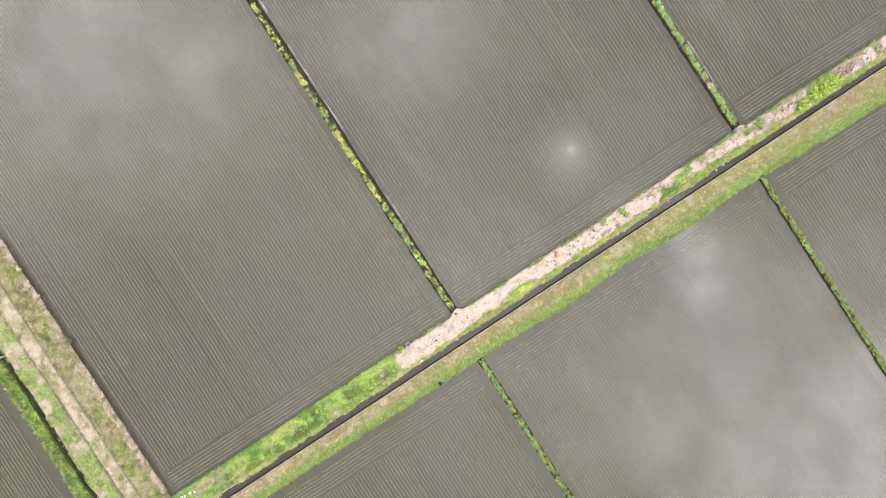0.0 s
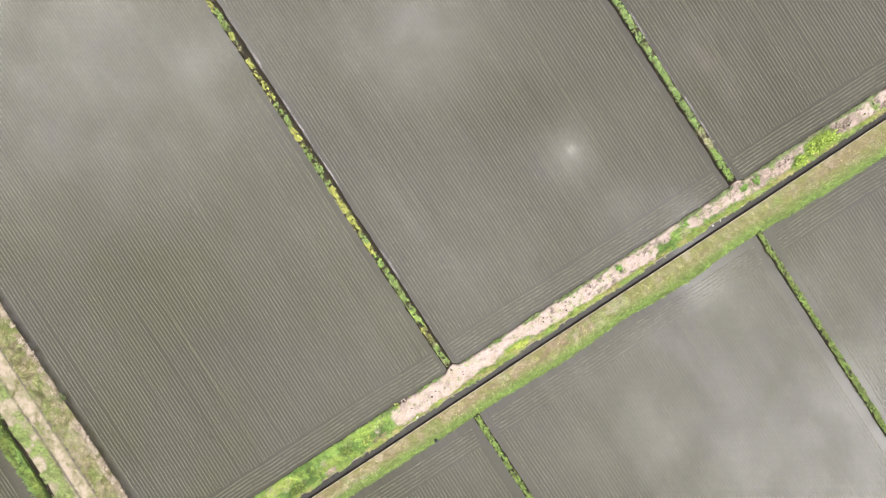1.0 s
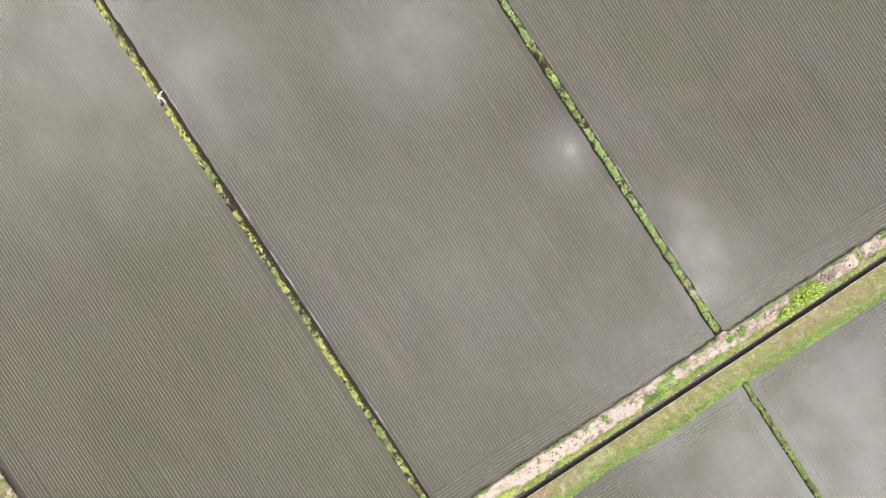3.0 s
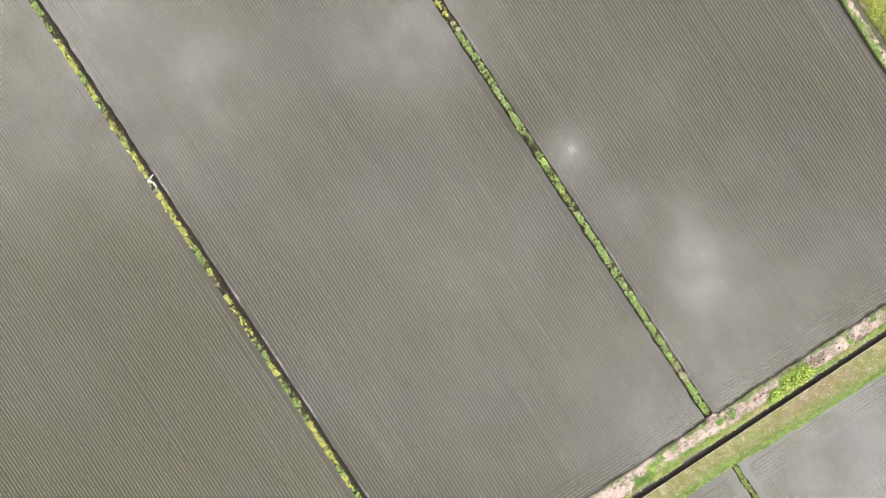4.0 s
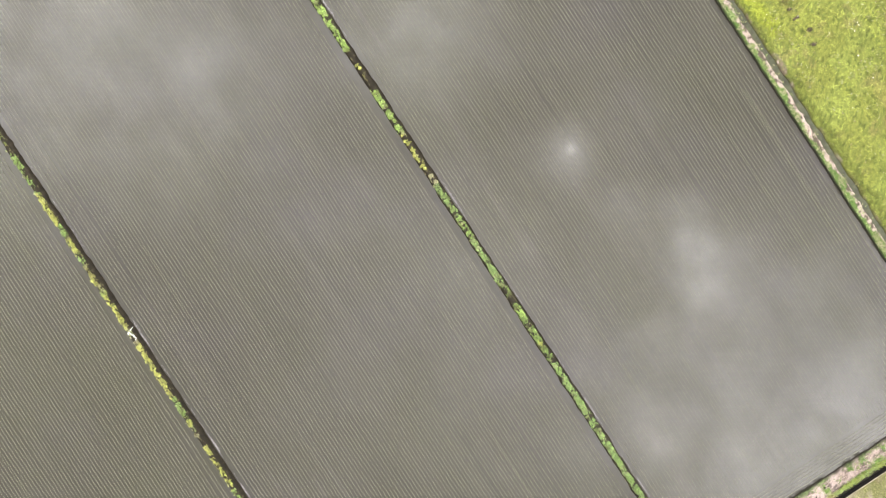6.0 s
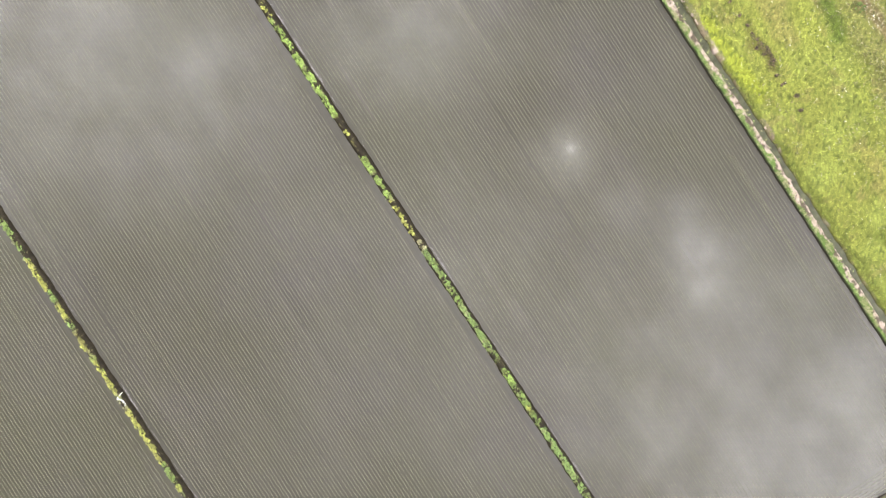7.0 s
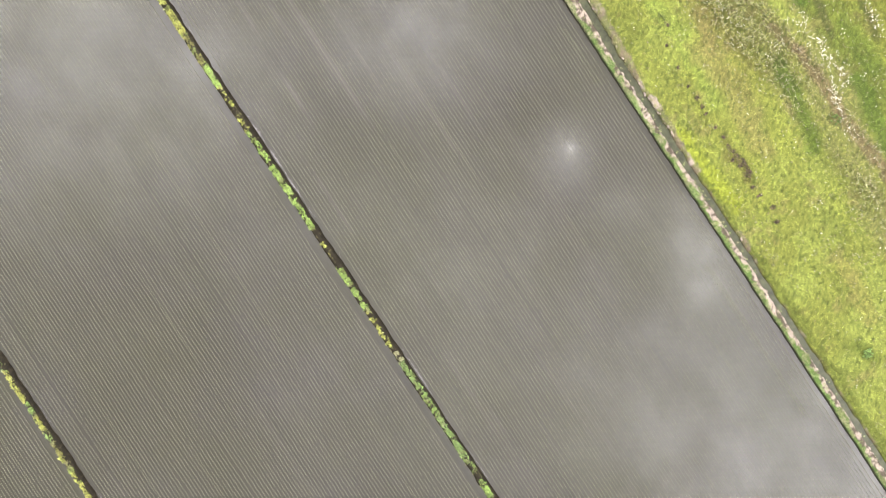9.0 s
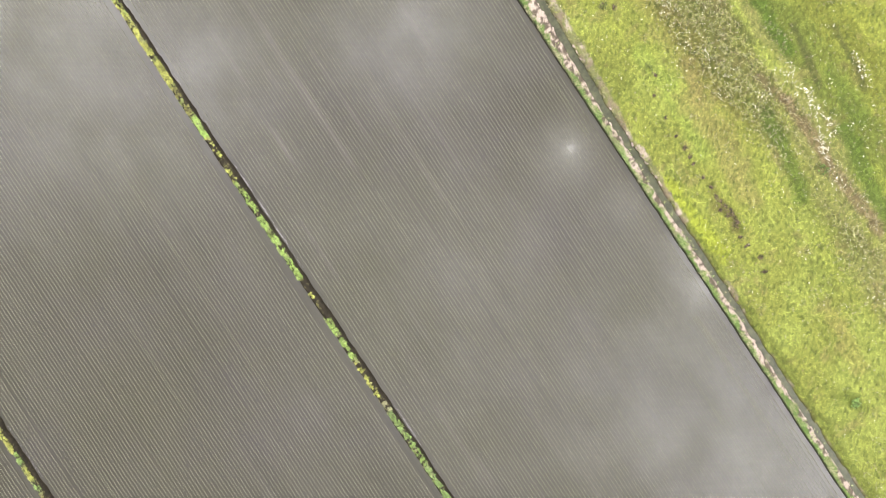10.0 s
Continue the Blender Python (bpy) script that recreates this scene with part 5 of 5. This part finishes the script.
def leafy_plant(name, label, category, x, y, z, spread, high, n, leaf_l, leaf_w, tone_a, tone_b, seed):
    """A broad-leaved plant: leaning stems, each with leaves set all along it."""
    rng = np.random.default_rng(seed)
    thing = tagged(new(name), label, category)
    m = max(5, n // 6)
    bm = bmesh.new()
    P, A = [], []
    for i in range(m):
        a, r = rng.uniform(0, 2 * np.pi), np.sqrt(rng.uniform(0, 1))
        tipx, tipy, tipz = r * spread[0] * np.cos(a), r * spread[1] * np.sin(a), high * rng.uniform(0.7, 1.1) * (1 - 0.35 * r * r)
        bx, by = tipx * 0.55, tipy * 0.55
        d = Vector((tipx - bx, tipy - by, tipz))
        mat4 = Matrix.Translation((bx + d.x / 2, by + d.y / 2, d.z / 2)) @ d.to_track_quat("Z", "Y").to_matrix().to_4x4()
        bmesh.ops.create_cone(bm, cap_ends=False, segments=5, radius1=0.012, radius2=0.005, depth=d.length, matrix=mat4)
        for q in np.linspace(0.45, 1.0, 12):
            P.append((bx + d.x * q, by + d.y * q, d.z * q))
    tagged(part("stems", bm, STEM, thing), kind="stuff")
    P = np.array(P)
    cols = blend(np.tile(tone_a, (len(P), 1)), tone_b, rng.uniform(0, 1, len(P)))
    ob = blades("leaves", P, cols, leaf_l, leaf_w, 1.05, seed + 1, "", "", True, 0.35)
    if "category" in ob:
        del ob["category"]
    ob.parent = thing
    place(thing, x, y, z)
    return thing


BRIGHT = ((0.15, 0.225, 0.03), (0.275, 0.355, 0.06))
leafy_plant("leafy_shrub", "bright yellow-green broad-leaved shrub on the canal bank", "shrub", 38.4, -1.30, 0.2, (1.75, 0.72), 0.75, 620, 0.16, 0.10, *BRIGHT, 401)
leafy_plant("leafy_shrub", "small bright green broad-leaved shrub beside the canal", "shrub", 36.0, -1.65, 0.2, (0.75, 0.42), 0.5, 240, 0.15, 0.09, *BRIGHT, 402)
for k, (x, y, rx, ry) in enumerate([(-17.2, -1.72, 0.75, 0.36), (-22.4, -1.9, 0.7, 0.3), (-11.6, -1.35, 0.7, 0.4), (-19.7, -1.9, 0.5, 0.26), (-24.9, -1.5, 0.5, 0.3)]):
    leafy_plant("leafy_weed", "dark olive-green leafy weed on a grassy canal bank", "weed", x, y, 0.22, (rx, ry), 0.4, 150, 0.12, 0.06, (0.085, 0.115, 0.022), (0.15, 0.19, 0.04), 460 + k)
GREENS = ((0.08, 0.15, 0.03), (0.15, 0.25, 0.05))
for k, (x, y, r) in enumerate([(30.5, -0.85, 0.34), (31.75, -1.0, 0.32), (22.6, -1.75, 0.5), (24.3, -0.75, 0.4), (17.4, -0.85, 0.3)]):
    leafy_plant("weed_clump", "single green weed growing on bare pale soil", "weed", x, y, 0.2, (r, r), 0.25, 90, 0.20, 0.05, *GREENS, 410 + k)
leafy_plant("green_bush", "fresh green bushy plant standing in the meadow", "bush", 64.95, 18.55, 0.25, (0.5, 0.42), 0.45, 170, 0.13, 0.055, (0.12, 0.19, 0.045), (0.20, 0.30, 0.08), 431)
leafy_plant("green_bush", "dark green low bush among brown meadow weeds", "bush", 74.0, 37.4, 0.25, (0.6, 0.5), 0.35, 110, 0.12, 0.05, (0.06, 0.10, 0.02), (0.12, 0.18, 0.035), 432)
leafy_plant("green_bush", "dark green bush at the edge of a flowering meadow", "bush", 66.1, 53.6, 0.25, (0.3, 0.45), 0.3, 70, 0.11, 0.05, (0.10, 0.12, 0.03), (0.17, 0.20, 0.05), 433)
leafy_plant("green_bush", "dull green low bush near the ditch", "bush", 65.6, 60.2, 0.25, (0.45, 0.5), 0.3, 90, 0.11, 0.05, (0.10, 0.12, 0.03), (0.17, 0.20, 0.05), 434)


def track_edge_clumps():
    """Bleached clumps of dead grass that lean over the edge of the field beside the track, and one green shrub."""
    kinds = [tagged(leafy_plant("grass_clump", "bleached clump of dead grass at a field edge", "dry grass", 0, 0, -5, (0.22, 0.34), 0.2, 54, 0.13, 0.05, (0.27, 0.22, 0.165), (0.45, 0.375, 0.30), 480 + 5 * k), group="dead grass clumps") for k in range(3)]
    rng = random.Random(21)
    for i, y in enumerate((1.0, 2.3, 4.4, 6.0, 7.9, 9.2, 10.8, 12.3, 13.3, 14.1, 18.2, 19.6, 21.4, 22.6, 24.2, 25.5, 27.0)):
        ob = kinds[i] if i < 3 else copy_thing(kinds[rng.randrange(3)], pose(0, 0, 0))
        grow = rng.uniform(0.8, 1.3)
        ob.matrix_world = pose(WEST - 0.24 + rng.gauss(0, 0.06), y, 0.26, 0, 0, rng.uniform(-20, 20)) @ Matrix.Diagonal((grow, grow, grow, 1))
    leafy_plant("leafy_shrub", "small dark green shrub hanging over a field edge", "shrub", WEST - 0.12, 16.5, 0.22, (0.4, 0.5), 0.4, 130, 0.12, 0.055, (0.06, 0.085, 0.025), (0.12, 0.15, 0.045), 495)


track_edge_clumps()


def weed_clumps():
    """Single clumps that stand out along the dikes and banks, a few kinds repeated."""
    kinds = {}
    for tone, label, lo, hi in (("yellow", "clump of bright yellow-green weeds on a mud dike", (0.26, 0.275, 0.055), (0.37, 0.38, 0.10)), ("green", "clump of fresh green weeds on a mud dike", (0.15, 0.22, 0.06), (0.22, 0.30, 0.095)),
                                ("lime", "clump of pale lime-green weeds on a mud dike", (0.21, 0.30, 0.07), (0.29, 0.38, 0.11))):
        for k in range(3):
            ob = leafy_plant("weed_clump", label, "weed", 0, 0, -5, (0.24, 0.32), 0.22, 48, 0.14, 0.055, lo, hi, 450 + 7 * k + len(tone))
            tagged(ob, group="weed clumps on dikes")
            kinds.setdefault(tone, []).append(ob)
    rng = random.Random(12)
    used = set()
    spots = [("yellow", -0.1, v) for v in (4.0, 12.6, 14.8, 15.5, 17.2, 24.2, 28.6, 29.7, 30.8, 31.9, 35.0, 39.0, 41.0, 42.2, 46.0, 46.9, 47.8, 48.5, 50.2, 53.5, 54.1, 56.8, 58.1, 66.0)]
    spots += [("green", -0.05, v) for v in (1.4, 7.4, 9.0, 11.0, 13.6, 21.0, 26.3, 36.8, 52.5, 55.3, 60.8, 62.4)]
    spots += [("green", 30.0, v) for v in (0.7, 1.2, 1.7, 2.2, 2.7, 3.2, 8.0, 11.0, 14.0, 17.0, 19.5, 31.2, 32.1, 33.0, 38.2, 39.6)]
    spots += [("lime", 30.0, v) for v in (26.8, 46.8, 48.0, 49.4, 55.8, 57.4, 59.1, 60.6, 63.0, 70.6, 71.6)]
    spots += [("yellow", 29.95, v) for v in (23.8, 42.6, 43.5, 44.4, 45.3, 53.2, 66.4, 68.2, 77.0, 79.0)]
    spots += [("yellow", -9.9, -1.56), ("yellow", -9.4, -1.45), ("yellow", -5.75, -0.42), ("green", -14.6, -1.2), ("lime", -8.2, -0.8), ("lime", -20.4, -0.7)]
    for tone, x, y in spots:
        k = rng.randrange(3)
        ob = kinds[tone][k] if (tone, k) not in used else copy_thing(kinds[tone][k], pose(0, 0, 0))
        used.add((tone, k))
        grow = rng.uniform(0.75, 1.15)
        ob.matrix_world = pose(x + rng.gauss(0, 0.04), y, 0.20, 0, 0, rng.choice((0, 180)) + rng.uniform(-15, 15)) @ Matrix.Diagonal((grow, grow, grow, 1))


weed_clumps()


def dead_shrub(x, y, r, seed):
    """A low heap of dead brown stalks."""
    thing = tagged(new("dead_shrub"), "low dark brown dead shrub in the meadow", "dead shrub", "dead shrubs in a row")
    rng = np.random.default_rng(seed)
    n = int(320 * r + 40)
    a, q = rng.uniform(0, 2 * np.pi, n), np.sqrt(rng.uniform(0, 1, n)) * r
    ex, ey = rng.uniform(0.5, 1.9, 2)
    P = np.stack([q * np.cos(a) * ex, q * np.sin(a) * ey, 0.02 + 0.10 * rng.uniform(0, 1, n)], 1)
    P[:, :2] *= (0.35 + 1.3 * vnoise(np.cos(a) * 2, np.sin(a) * 2, 0.8, seed))[:, None]
    c = blend(np.tile((0.040, 0.034, 0.020), (n, 1)), (0.19, 0.135, 0.085), rng.uniform(0, 1, n) ** 2)
    ob = blades("crown", P, c, 0.17, 0.035, 0.8, seed + 1, "", "")
    if "category" in ob:
        del ob["category"]
    ob.parent = thing
    lump("root_mound", 0.35 * r, seed, DARK_SOIL, thing, "dark soil heaped at its foot", 0.3, 2, 0.5)
    place(thing, x, y, 0.26, 0)


SHRUBS = [(65.1, 51.2, 0.13), (64.85, 49.0, 0.09), (64.75, 47.1, 0.09), (64.8, 45.8, 0.16), (64.75, 44.9, 0.11), (64.7, 44.2, 0.13), (64.7, 42.7, 0.11), (64.85, 41.6, 0.14),
          (64.75, 40.6, 0.2), (64.95, 40.1, 0.13), (64.9, 39.4, 0.24), (65.2, 38.9, 0.15), (65.1, 38.4, 0.28), (64.75, 38.7, 0.16), (64.8, 37.6, 0.22), (65.1, 37.7, 0.12),
          (64.6, 36.45, 0.14), (64.7, 35.5, 0.2), (65.1, 34.0, 0.14), (64.7, 32.7, 0.16), (65.7, 60.4, 0.26), (66.4, 59.6, 0.16), (66.2, 52.6, 0.11), (64.4, 39.5, 0.15)]
for k, (x, y, r) in enumerate(SHRUBS):
    dead_shrub(x, y, r, 500 + 3 * k)


def bank_stones():
    """Pale blocks and lumps that edge the ditch on both sides, each a piece of its bank."""
    west = [o for o in bpy.data.objects if o.name.startswith("stream_bank")][0]
    east = [o for o in bpy.data.objects if o.name.startswith("meadow") and o.type == "MESH" and "grass" not in o.name][0]
    meshes = []
    for k in range(6):
        ob = lump("stone", 1.0, 600 + k, PALE_STONE, None, "", 0.75, 2, 0.22)
        meshes.append(ob.data)
        bpy.data.objects.remove(ob)
    rng = random.Random(9)

    def stone(x, y, s, parent, zz):
        ob = new("stone", meshes[rng.randrange(6)])
        ob.parent = parent
        ob.matrix_world = pose(x, y, zz, rng.uniform(-12, 12), rng.uniform(-12, 12), rng.uniform(-30, 30) + 90) @ Matrix.Diagonal((s * rng.uniform(1.0, 1.8), s, s * 0.8, 1))
    y = 8.0
    while y < 74:
        if vnoise(y, 0.0, 2.5, 610) > 0.26:
            stone(float(stream_mid(y)) - 0.46 + rng.gauss(0, 0.06), y, rng.uniform(0.17, 0.30), west, 0.17)
        y += rng.uniform(0.20, 0.42)
    y = 8.0
    while y < 74:
        if 43 < y < 59 and vnoise(y, 3.0, 1.2, 611) > 0.42 or 40.6 < y < 41.9 or 32.3 < y < 33.6 or vnoise(y, 3.0, 2.0, 611) > 0.86:
            stone(float(stream_mid(y)) + 0.50 + rng.gauss(0, 0.07), y, rng.uniform(0.14, 0.30), east, 0.18)
        y += rng.uniform(0.25, 0.6)


bank_stones()
